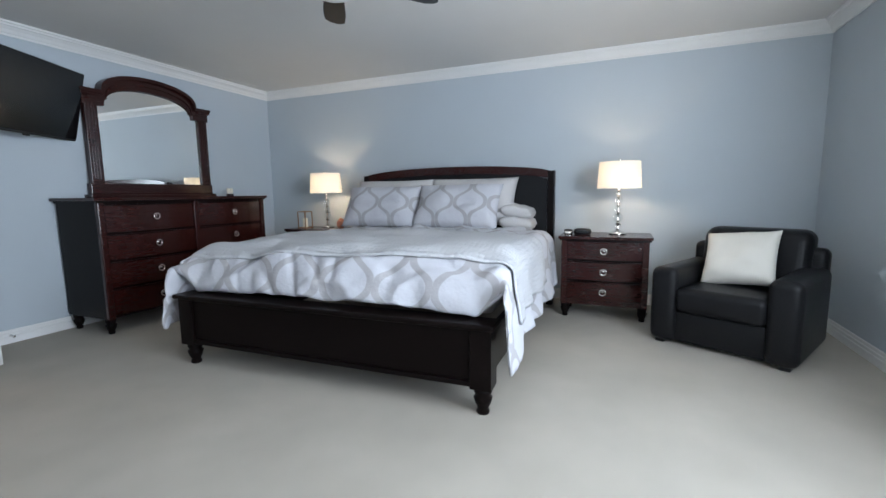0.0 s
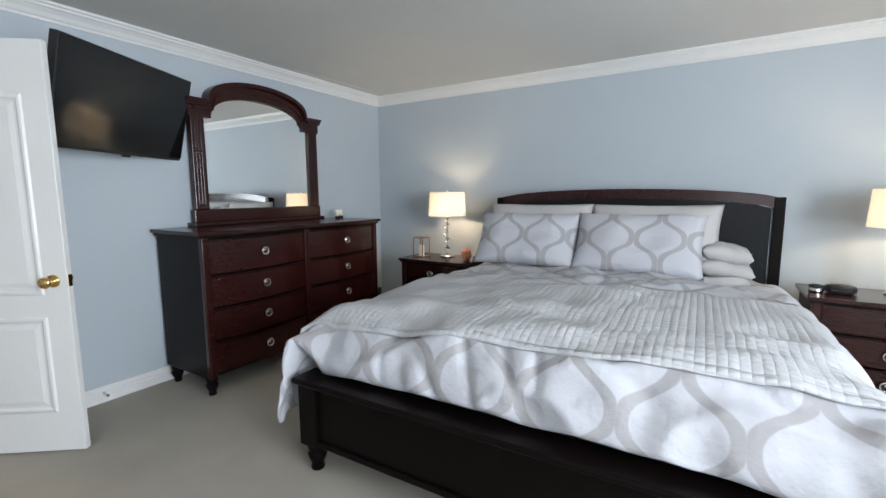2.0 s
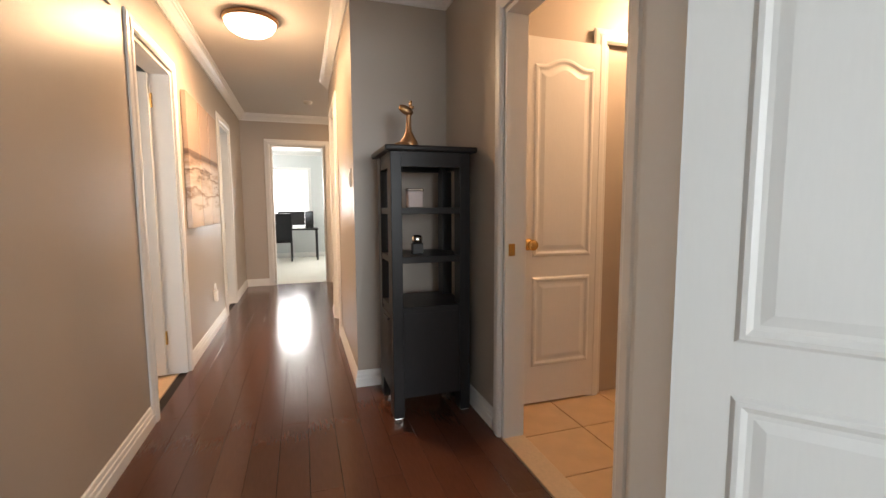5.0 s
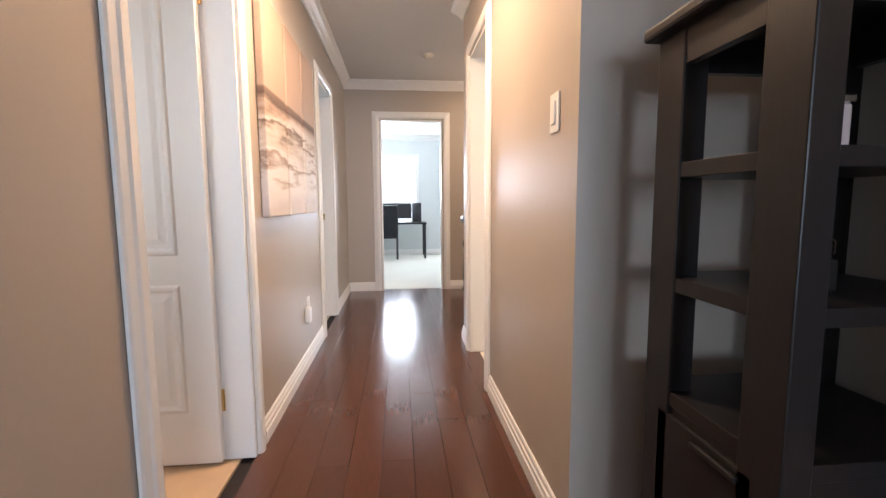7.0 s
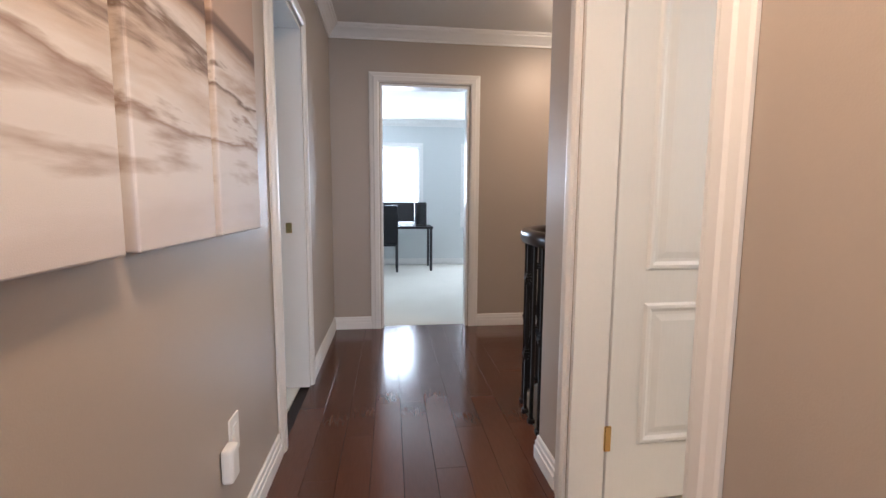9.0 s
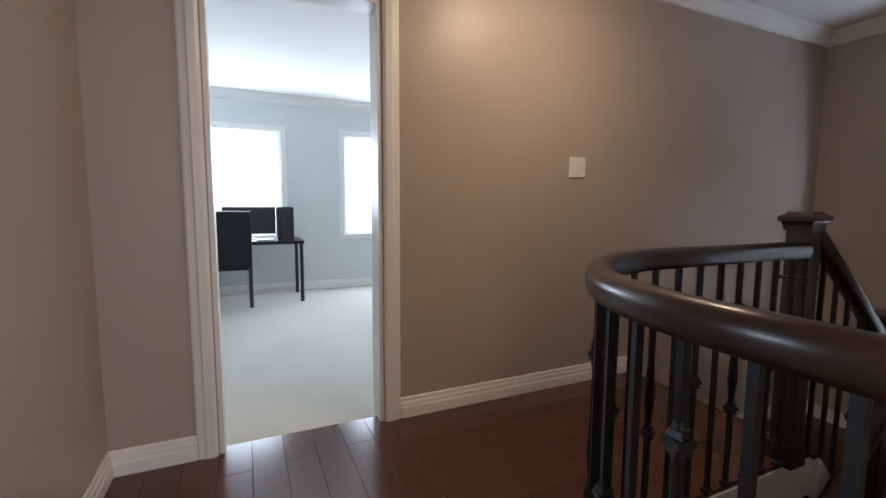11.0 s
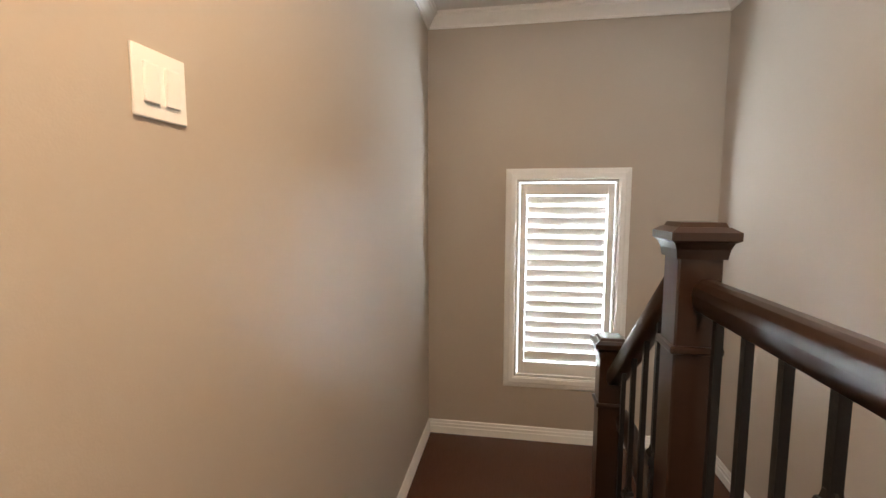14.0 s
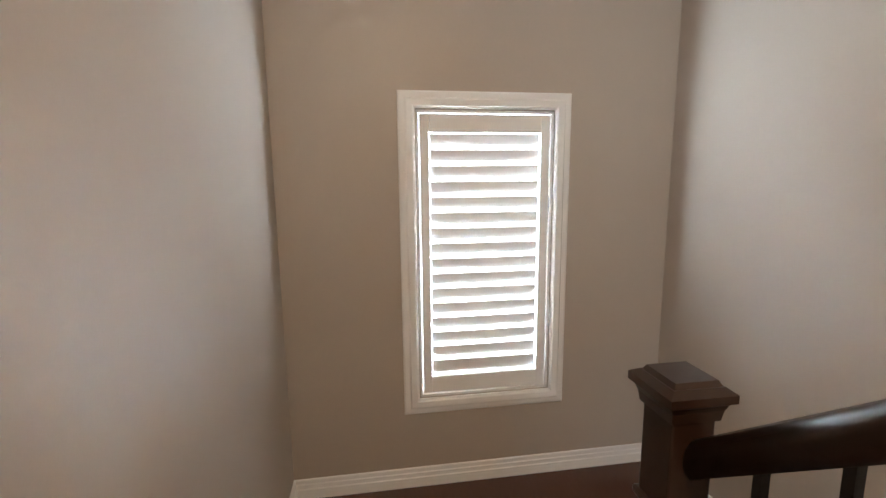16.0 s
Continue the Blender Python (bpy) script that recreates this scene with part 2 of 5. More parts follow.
def thing(name, place, label, category, group="", turn=0.0):
    ob = new(name)
    ob.matrix_world = pose(*place, 0, 0, turn)
    ob.empty_display_size = 0.1
    return tagged(ob, label, category, group)


def box(bm, x0, x1, y0, y1, z0, z1, bevel=0.0, seg=2):
    r = bmesh.ops.create_cube(bm, size=1)
    vs = r["verts"]
    for v in vs:
        v.co = Vector((x0 if v.co.x < 0 else x1, y0 if v.co.y < 0 else y1, z0 if v.co.z < 0 else z1))
    if bevel:
        es = list({e for v in vs for e in v.link_edges})
        bmesh.ops.bevel(bm, geom=es, offset=bevel, segments=seg, affect='EDGES', profile=0.5)
    return bm


def boxed(*a, **k):
    return box(bmesh.new(), *a, **k)


def lathe(bm, profile, seg=24, at=(0, 0, 0), squash=1.0):
    rings = []
    for r, z in profile:
        rings.append([bm.verts.new((at[0] + r * math.cos(2 * math.pi * i / seg), at[1] + squash * r * math.sin(2 * math.pi * i / seg), at[2] + z)) for i in range(seg)])
    for a, b in zip(rings, rings[1:]):
        for i in range(seg):
            bm.faces.new((a[i], a[(i + 1) % seg], b[(i + 1) % seg], b[i]))
    bm.faces.new(rings[0][::-1])
    bm.faces.new(rings[-1])
    return bm


def prism(bm, outline, y0, y1, axis="y"):
    """A flat outline (a, b) pushed from y0 to y1: a along x and b along z for axis y; a along y, b along z for axis x; a, b = x, y for axis z."""
    put = {"y": lambda a, b, d: (a, d, b), "x": lambda a, b, d: (d, a, b), "z": lambda a, b, d: (a, b, d)}[axis]
    lo, hi = [bm.verts.new(put(a, b, y0)) for a, b in outline], [bm.verts.new(put(a, b, y1)) for a, b in outline]
    n = len(outline)
    bm.faces.new(lo)
    bm.faces.new(hi[::-1])
    for i in range(n):
        bm.faces.new((lo[i], hi[i], hi[(i + 1) % n], lo[(i + 1) % n]))
    return bm


def run(bm, profile, p0, p1, normal, z, m0=1, m1=1):
    """A moulding along the wall line p0 to p1: profile of (out from wall, up); mitred +1 inside corner, -1 outside corner, 0 square."""
    p0, p1, nn = Vector((*p0, 0)), Vector((*p1, 0)), Vector((*normal, 0))
    d = (p1 - p0).normalized()
    a = [bm.verts.new(p0 + d * o * m0 + nn * o + Vector((0, 0, z + h))) for o, h in profile]
    b = [bm.verts.new(p1 - d * o * m1 + nn * o + Vector((0, 0, z + h))) for o, h in profile]
    for i in range(len(profile)):
        j = (i + 1) % len(profile)
        bm.faces.new((a[i], a[j], b[j], b[i]))
    bm.faces.new(a[::-1])
    bm.faces.new(b)
    return bm


def sweep(bm, section, path, ups=None, closed_ends=True):
    """A section of (across, up) carried along a path of points."""
    pts = [Vector(p) for p in path]
    rings = []
    for i, p in enumerate(pts):
        d = (pts[min(i + 1, len(pts) - 1)] - pts[max(i - 1, 0)]).normalized()
        side = d.cross(Vector((0, 0, 1))).normalized()
        up = side.cross(d)
        rings.append([bm.verts.new(p + side * a + up * b) for a, b in section])
    n = len(section)
    for a, b in zip(rings, rings[1:]):
        for i in range(n):
            bm.faces.new((a[i], a[(i + 1) % n], b[(i + 1) % n], b[i]))
    if closed_ends:
        bm.faces.new(rings[0][::-1])
        bm.faces.new(rings[-1])
    return bm


def wall_x(name, y0, y1, x0, x1, z0, z1, holes, material, label=""):
    """A wall that runs along x, between y0 and y1 thick, with holes of (x0, x1, z0, z1)."""
    return wall(name, 0, (x0, x1), (y0, y1), z0, z1, holes, material, label)


def wall_y(name, x0, x1, y0, y1, z0, z1, holes, material, label=""):
    return wall(name, 1, (y0, y1), (x0, x1), z0, z1, holes, material, label)


def wall(name, axis, along, thick, z0, z1, holes, material, label):
    bm = bmesh.new()

    def piece(a0, a1, h0, h1):
        if a1 - a0 < 1e-4 or h1 - h0 < 1e-4:
            return
        if axis == 0:
            box(bm, a0, a1, *thick, h0, h1)
        else:
            box(bm, *thick, a0, a1, h0, h1)
    a = along[0]
    for h in sorted(holes):
        piece(a, h[0], z0, z1)
        piece(h[0], h[1], z0, h[2])
        piece(h[0], h[1], h[3], z1)
        a = h[1]
    piece(a, along[1], z0, z1)
    return structure(name, bm, material, label)


BASE = [(0, 0), (0.016, 0), (0.016, 0.050), (0.012, 0.056), (0.012, 0.074), (0.008, 0.080), (0.007, 0.096), (0.003, 0.102), (0, 0.102)]
CROWN = [(0, 0), (0, -0.094), (0.012, -0.094), (0.014, -0.080), (0.021, -0.074), (0.034, -0.053), (0.054, -0.034), (0.064, -0.029), (0.066, -0.018), (0.078, -0.013), (0.080, 0)]


def baseboard(p0, p1, normal, z=0.0, m0=1, m1=1):
    return structure("baseboard", run(bmesh.new(), BASE, p0, p1, normal, z, m0, m1), WHITE, "white stepped baseboard")


def crown(p0, p1, normal, m0=1, m1=1, z=CEIL):
    return structure("trim", run(bmesh.new(), CROWN, p0, p1, normal, z, m0, m1), WHITE, "white crown moulding under the ceiling")


CASE = [(0, 0), (0.012, 0), (0.020, 0.012), (0.020, 0.040), (0.015, 0.048), (0.012, 0.070), (0.008, 0.078), (0, 0.078)]


def casing(bm, a0, a1, top, face, normal, axis, bottom=None):
    """Profiled casing round an opening a0 to a1 in the wall face; widening outwards from the opening. bottom closes it as a frame."""
    def pt(a, out, z):
        return (a, face + normal * out, z) if axis == 0 else (face + normal * out, a, z)
    floor_z = 0.0 if bottom is None else bottom
    loops = []
    for out, w in [(0.0, 0.006)] + [(o, 0.006 + wd) for o, wd in CASE[1:-1]] + [(0.0, 0.084)]:
        low = floor_z if bottom is None else floor_z - w
        loops.append([bm.verts.new(pt(*q)) for q in ((a0 - w, out, low), (a0 - w, out, top + w), (a1 + w, out, top + w), (a1 + w, out, low))])
    sides = 3 if bottom is None else 4
    for p, q in zip(loops, loops[1:]):
        for i in range(sides):
            j = (i + 1) % 4
            bm.faces.new((p[i], p[j], q[j], q[i]))
    return bm


def door_frame(name, axis, a0, a1, top, f0, f1, label, material=WHITE):
    """A door frame: jamb lining through the wall from face f0 to f1, with a casing on each face."""
    root = new(name)
    tagged(root, label, "door", kind="structure")
    bm = bmesh.new()
    lo, hi = min(f0, f1) - 0.002, max(f0, f1) + 0.002
    t = 0.018
    for x0, x1, z0, z1 in ((a0, a0 + t, 0, top), (a1 - t, a1, 0, top), (a0 + t, a1 - t, top - t, top)):
        if axis == 0:
            box(bm, x0, x1, lo, hi, z0, z1)
        else:
            box(bm, lo, hi, x0, x1, z0, z1)
    part("jamb", bm, material, root)
    part("casing", casing(bmesh.new(), a0, a1, top, lo, -1, axis), material, root)
    part("casing", casing(bmesh.new(), a0, a1, top, hi, 1, axis), material, root)
    return root


def panel_outline(x0, x1, z0, z1, arch, inset=0.0):
    x0, x1, z0, z1 = x0 + inset, x1 - inset, z0 + inset, z1 - inset
    if not arch:
        return [(x0, z0), (x1, z0), (x1, z1), (x0, z1)]
    c, pts = (x0 + x1) / 2, [(x0, z0), (x1, z0), (x1, z1 - arch)]
    w = x1 - x0
    for i in range(1, 18):
        u = i / 18
        s = 0.0 if u < 0.14 or u > 0.86 else math.sin(math.pi * (u - 0.14) / 0.72) ** 1.35
        pts.append((x1 - w * u, z1 - arch + arch * s))
    return pts + [(x0, z1 - arch)]


def ring_between(bm, loops, y):
    vs = [[bm.verts.new((a, y(o), b)) for a, b in pts] for pts, o in loops]
    n = len(vs[0])
    for p, q in zip(vs, vs[1:]):
        for i in range(n):
            bm.faces.new((p[i], p[(i + 1) % n], q[(i + 1) % n], q[i]))
    bm.faces.new(vs[-1])
    return bm


def door_leaf(parent, w, h, panels, knob=True, hinge_marks=False, latch=False, t=0.035):
    """A moulded two-panel leaf under parent: hinge edge at x 0, leaf along +x, faces at y -t/2 and t/2. panels: (x0, x1, z0, z1, arch)."""
    leaf = part("leaf", boxed(0, w, -t / 2, t / 2, 0.01, 0.01 + h, bevel=0.002, seg=1), DOORW, parent)
    for x0, x1, z0, z1, arch in panels:
        for s in (-1, 1):
            loops = [(panel_outline(x0, x1, z0, z1, arch), 0.0), (panel_outline(x0, x1, z0, z1, arch, 0.008), 0.007), (panel_outline(x0, x1, z0, z1, arch, 0.018), 0.008),
                     (panel_outline(x0, x1, z0, z1, arch, 0.030), 0.0012), (panel_outline(x0, x1, z0, z1, arch, 0.040), 0.0012), (panel_outline(x0, x1, z0, z1, arch, 0.062), 0.006)]
            part("panel", ring_between(bmesh.new(), loops, lambda o: s * (t / 2 + o)), DOORW, leaf)
    if knob:
        for s in (-1, 1):
            bm = lathe(bmesh.new(), [(0.032, 0), (0.032, 0.004), (0.026, 0.008), (0.012, 0.010), (0.010, 0.028), (0.016, 0.034), (0.026, 0.042), (0.029, 0.054), (0.025, 0.064), (0.012, 0.069)], 28)
            k = part("knob", bm, BRASS, leaf, "polished brass round knob", True)
            k.matrix_basis = pose(w - 0.065, s * t / 2, 0.90, -90 * s, 0, 0)
    if latch:
        part("latch_plate", boxed(w - 0.001, w + 0.002, -0.012, 0.012, 0.87, 0.93), BRASS, leaf, "brass latch plate")
    if hinge_marks:
        for z in (0.25, 1.78):
            part("hinge", boxed(-0.012, 0.012, -t / 2 - 0.006, -t / 2 + 0.004, z - 0.045, z + 0.045, bevel=0.003), BRASS, leaf, "brass butt hinge")
    return leaf


# ---- bedroom shell ----
D0, D1, DT = 0.16, 1.700, 2.06
before = set(bpy.data.objects)
structure("floor", boxed(XB, XH, YS, YN + 0.05, -0.2, 0.0), CARPET, "beige cut-pile carpet over the bedroom floor")
wall_x("wall_north", YN, YN + 0.06, XB, XH, 0, CEIL, [(D0, D1, 0, DT)], BLUE, "pale blue-grey painted bedroom wall with the doorway")
wall_y("wall_east", XH, XH + 0.12, YS - 0.12, YN + 0.12, 0, CEIL, [], BLUE, "pale blue-grey painted wall behind the bed")
wall_x("wall_south", YS - 0.12, YS, XB, XH, 0, CEIL, [(0.40, 2.60, 0.75, 2.15)], BLUE, "pale blue-grey painted bedroom wall")
wall_y("wall_west", XB - 0.12, XB, YS - 0.12, YN + 0.12, 0, CEIL, [(-0.15, 1.35, 0.65, 2.05)], BLUE, "blue-grey bedroom wall with a window")
structure("ceiling", boxed(XB - 0.12, XH + 0.12, YS - 0.12, YN + 0.06, CEIL, CEIL + 0.1), CEILING, "off-white textured bedroom ceiling")
for p0, p1, n in (((XB, YN), (XH, YN), (0, -1)), ((XH, YN), (XH, YS), (-1, 0)), ((XH, YS), (XB, YS), (0, 1)), ((XB, YS), (XB, YN), (1, 0))):
    crown(p0, p1, n)
w = tagged(new("window_2"), "white framed bedroom window", "window", kind="structure")
part("window_frame", casing(bmesh.new(), 0.40, 2.60, 2.15, YS, 1, 0, bottom=0.75), WHITE, w)
part("mullion", boxed(1.48, 1.52, YS - 0.09, YS - 0.05, 0.75, 2.15), WHITE, w)
baseboard((D1 + 0.085, YN), (XH, YN), (0, -1), m0=0)
baseboard((XH, YN), (XH, YS), (-1, 0))
baseboard((XH, YS), (XB, YS), (0, 1))
baseboard((XB, YS), (XB, YN), (1, 0))
for i, y in enumerate((0.60,)):
    w = tagged(new("window_%d" % (i + 1)), "white framed bedroom window", "window", kind="structure")
    part("window_frame", casing(bmesh.new(), y - 0.75, y + 0.75, 2.05, XB, 1, 1, bottom=0.65), WHITE, w)
    bm = bmesh.new()
    box(bm, XB - 0.09, XB - 0.05, y - 0.02, y + 0.02, 0.65, 2.05)
    part("mullion", bm, WHITE, w)

wall_x("wall_hall_south", YN + 0.06, YN + 0.12, XL - 0.25, XK + 0.14, 0, CEIL, [(D0, D1, 0, DT)], TAUPE, "taupe painted hall wall round the bedroom doorway")
door_frame("door_1", 0, D0, D1, DT, YN, YN + 0.12, "white cased bedroom doorway")
for o in set(bpy.data.objects) - before:
    if o.parent is None:
        o.matrix_world = BEDROOM @ o.matrix_world

# ---- hall shell ----
OD0, OD1, ODT = 0.525, 1.243, 1.97             # office doorway
L0, L1 = 6.60, 7.29                            # first door on the hall's long wall
M0, M1 = 8.93, 9.55                            # second door there
P0, P1 = 7.84, 8.435                           # doorway opposite
B0, B1 = 5.05, 5.84                            # bathroom doorway
LT = 1.96
H0 = YN + 0.08                                 # bathroom side of the bedroom wall
HS = 4.70                                      # where the hall starts, inside the skewed wall
wall_y("wall_hall_west", XL - 0.12, XL, HS + 0.07, YE, 0, CEIL, [(L0, L1, 0, LT), (M0, M1, 0, LT)], TAUPE, "taupe painted hall wall with two doors")
wall_y("wall_bath", XK, XK + 0.10, HS + 0.16, YK, 0, CEIL, [(B0, B1, 0, LT)], TAUPE, "taupe painted wall with the bathroom doorway")
wall_x("wall_nook", YK, YK + 0.10, XR, XK + 0.10, 0, CEIL, [], TAUPE, "taupe painted wall behind the display cabinet")
wall_y("wall_hall_east", XR, XR + 0.12, YK + 0.10, YW, 0, CEIL, [(P0, P1, 0, LT)], TAUPE, "taupe painted hall wall with a doorway")
wall_x("wall_stair_south", YW - 0.12, YW, XR + 0.12, XW, -2.9, CEIL, [], TAUPE, "taupe painted stairwell wall")
WZ0, WZ1, WY0, WY1 = -0.155, 1.245, 9.355, 10.02
wall_y("wall_stair_east", XW, XW + 0.16, YW - 0.12, YE + 0.12, -2.9, CEIL, [(WY0, WY1, WZ0, WZ1)], TAUPE, "taupe painted stairwell wall with a shuttered window")
wall_x("wall_end", YE, YE + 0.12, XL - 0.12, XW, -2.9, CEIL, [(OD0, OD1, -0.02, ODT)], TAUPE, "taupe painted end wall with the office doorway")
structure("ceiling_hall", boxed(XL - 0.12, XW + 0.16, HS + 0.07, YE + 0.12, HC, CEIL + 0.1), CEILING, "off-white textured hall ceiling")
for p0, p1, n, a, b in (((XL, HS + 0.08), (XL, YE), (1, 0), 0, 1), ((XL, YE), (XW, YE), (0, -1), 1, 1), ((XW, YE), (XW, YW), (-1, 0), 1, 1), ((XW, YW), (XR, YW), (0, 1), 1, -1),
                        ((XR, YW), (XR, YK), (-1, 0), -1, -1), ((XR, YK), (XK, YK), (0, -1), -1, 1), ((XK, YK), (XK, HS + 0.18), (-1, 0), 1, 0)):
    crown(p0, p1, n, a, b, z=HC)
STEP1 = 2.876
for p0, p1, n, a, b in (((XL, HS + 0.10), (XL, L0 - 0.085), (1, 0), 0, 0), ((XL, L1 + 0.085), (XL, M0 - 0.085), (1, 0), 0, 0), ((XL, M1 + 0.085), (XL, YE), (1, 0), 0, 1),
                        ((XL, YE), (OD0 - 0.085, YE), (0, -1), 1, 0), ((OD1 + 0.085, YE), (STEP1, YE), (0, -1), 0, 0), ((XR, YW), (XR, P1 + 0.085), (-1, 0), -1, 0), ((XR, P0 - 0.085), (XR, YK), (-1, 0), 0, -1),
                        ((XR, YK), (XK, YK), (0, -1), -1, 1), ((XK, YK), (XK, B1 + 0.085), (-1, 0), 1, 0)):
    baseboard(p0, p1, n, 0.0, a, b)
door_frame("door_2", 0, OD0, OD1, ODT, YE, YE + 0.12, "white cased open office doorway")
door_frame("door_3", 1, L0, L1, LT, XL - 0.12, XL, "white cased hall doorway, door open")
door_frame("door_4", 1, M0, M1, LT, XL - 0.12, XL, "white cased doorway to another bedroom")
door_frame("door_5", 1, P0, P1, LT, XR, XR + 0.12, "white cased doorway with a pale tiled floor")
door_frame("door_6", 1, B0, B1, LT, XK, XK + 0.10, "white cased bathroom doorway")

# ---- doors ----
PAN = lambda w, m=0.11, arch=0.085: [(m, w - m, 0.22, 0.72, 0.0), (m, w - m, 0.83, 1.88, arch)]
hx, hy, lx, ly = 1.662, 4.752, 2.108, 4.232
d = thing("bedroom_door", (hx, hy, 0), "white moulded two-panel door standing open, brass knob", "door", turn=math.degrees(math.atan2(ly - hy, lx - hx)))
door_leaf(d, 0.69, 2.03, PAN(0.69), latch=True)
d = thing("hall_door", (XL - 0.115, L1 - 0.04, 0), "white moulded two-panel door standing open into the side room", "door", turn=180)
door_leaf(d, 0.65, 1.93, PAN(0.65), hinge_marks=True)
d = thing("washroom_door", (XR + 0.13, P1 - 0.0, 0), "white moulded door swung open into the washroom", "door", turn=2)
door_leaf(d, 0.56, 1.93, PAN(0.56), hinge_marks=True)
closet = thing("closet_door", (2.535, 6.12, 0), "white moulded two-panel closet door, closed, in a white casing", "door", turn=180)
door_leaf(closet, 0.545, 1.965, PAN(0.545, 0.09, 0.04), hinge_marks=True)

# ---- floors of the hall ----
RX, RY, RR = 1.265, 9.65, 0.60                  # handrail line: along x = RX, a quarter turn of radius RR, then along y = RY
arc = [(RX + RR - RR * math.cos(a), RY - RR + RR * math.sin(a)) for a in [math.pi / 2 * i / 20 for i in range(21)]]
edge = [(RX, YW)] + arc + [(STEP1, RY)]
sub = prism(bmesh.new(), [(XL - 0.12, HS + 0.02), (XK + 0.1, HS + 0.11), (XK + 0.1, YK), (RX, YK)] + edge + [(STEP1, YE), (XL - 0.12, YE)], -0.25, -0.016, "z")
floor_hall = structure("floor_hall", sub, JOINT, "dark cherry hardwood plank floor of the hall")

# ---- stairwell ----
well = bmesh.new()
fascia = [(x, y) for x, y in edge]
inner = [(x + 0.012, y) if i == 0 else (x + 0.010 * math.cos(math.atan2(y - (RY - RR), x - (RX + RR))) * -1, y - 0.010) for i, (x, y) in enumerate(edge)]
prism(well, fascia + inner[::-1], -0.30, -0.02, "z")
structure("trim_stairwell", well, WHITE, "white fascia board under the railing")
LX = 3.45                                      # landing starts
bm = boxed(LX, XW, YW, YE, LAND - 0.2, LAND, bevel=0.0)
structure("floor_landing", bm, PLANKX, "dark cherry hardwood stair landing")
st = thing("staircase", (0, 0, 0), "dark cherry stair flight with white risers", "stairs")
tagged(st, kind="structure")
steps = [(STEP1, STEP1 + 0.29, LAND / 3), (STEP1 + 0.287, LX, 2 * LAND / 3)]
for x0, x1, z in steps:
    part("tread", boxed(x0 - 0.02, x1, RY - 0.02, YE, z - 0.03, z, bevel=0.006), PLANKX, st)
for x, z0, z1 in ((STEP1, LAND / 3, -0.03), (STEP1 + 0.287, 2 * LAND / 3, LAND / 3 - 0.03), (LX, LAND, 2 * LAND / 3 - 0.03)):
    part("riser", boxed(x - 0.02, x - 0.003, RY, YE, z0, z1), WHITE, st)
part("nosing", boxed(STEP1 - 0.03, STEP1 + 0.02, RY - 0.02, YE, -0.03, 0.0, bevel=0.008), PLANKX, st)
part("stringer", prism(bmesh.new(), [(STEP1, -0.02), (LX, LAND), (LX, LAND - 0.3), (STEP1, LAND / 3 - 0.3)], RY - 0.03, RY - 0.005, "y"), WHITE, st)
for i in range(9):
    x1, z = LX - 0.25 * i, LAND - 0.19 * (i + 1)
    part("tread", boxed(x1 - 0.27, x1, YW, RY - 0.06, z - 0.03, z, bevel=0.006), PLANKX, st)
    part("riser", boxed(x1 - 0.02, x1 - 0.003, YW, RY - 0.06, z, z + 0.16), WHITE, st)
structure("wall_under_stairs", boxed(RX + 0.02, LX, RY - 0.06, RY - 0.034, -2.9, LAND - 0.02), TAUPE, "taupe painted wall under the upper stair flight")
structure("floor_below", boxed(-0.6, XW, YW - 0.1, YE, -3.0, -2.9), PLANKX, "dark hardwood floor of the storey below")
structure("wall_below", boxed(XL - 0.12, XL, YW - 0.12, YE, -2.9, -0.25), TAUPE, "taupe wall of the storey below")
bm = bmesh.new()
pts = [(STEP1, 0.0), (STEP1 + 0.05, 0.03), (LX + 0.02, LAND + 0.10), (LX + 0.02, LAND), (STEP1, -0.32)]
prism(bm, pts, YE - 0.014, YE - 0.0005, "y")
structure("trim_stair_skirt", bm, WHITE, "white sloping skirt board beside the steps")
baseboard((LX + 0.02, YE), (XW, YE), (0, -1), LAND, 0, 1)
baseboard((XW, YE), (XW, YW), (-1, 0), LAND)
baseboard((XW, YW), (LX + 0.1, YW), (0, 1), LAND, 1, 0)
bm = bmesh.new()
prism(bm, [(LX + 0.1, LAND + 0.10), (LX + 0.1, LAND - 0.1), (LX - 2.3, LAND - 1.95), (LX - 2.3, LAND - 1.60), (LX - 0.05, LAND + 0.08)], YW + 0.0005, YW + 0.014, "y")
structure("trim_stair_skirt_low", bm, WHITE, "white sloping skirt board along the lower flight")

RAILSEC = [(-0.026, -0.030), (0.026, -0.030), (0.030, -0.018), (0.033, 0.002), (0.030, 0.018), (0.020, 0.029), (0.008, 0.033), (-0.008, 0.033), (-0.020, 0.029), (-0.030, 0.018), (-0.033, 0.002), (-0.030, -0.018)]
RAILZ = 0.888
rail = thing("stair_railing", (RX, YW, 0), "dark walnut handrail on black iron balusters round the stairwell", "railing")
off = Vector((RX, YW, 0))


def rpt(x, y, z):
    return Vector((x, y, z)) - off


path = [rpt(RX, YW + 0.001, RAILZ)] + [rpt(x, y, RAILZ) for x, y in arc] + [rpt(2.67, RY, RAILZ)]
part("handrail", sweep(bmesh.new(), RAILSEC, path), RAILWOOD, rail, "dark walnut handrail with a curved turn", True)
slope = [rpt(2.75, RY, 0.945), rpt(3.08, RY, 0.682), rpt(3.42, RY, 0.41)]
part("handrail", sweep(bmesh.new(), RAILSEC, slope), RAILWOOD, rail, "sloping dark walnut handrail", True)
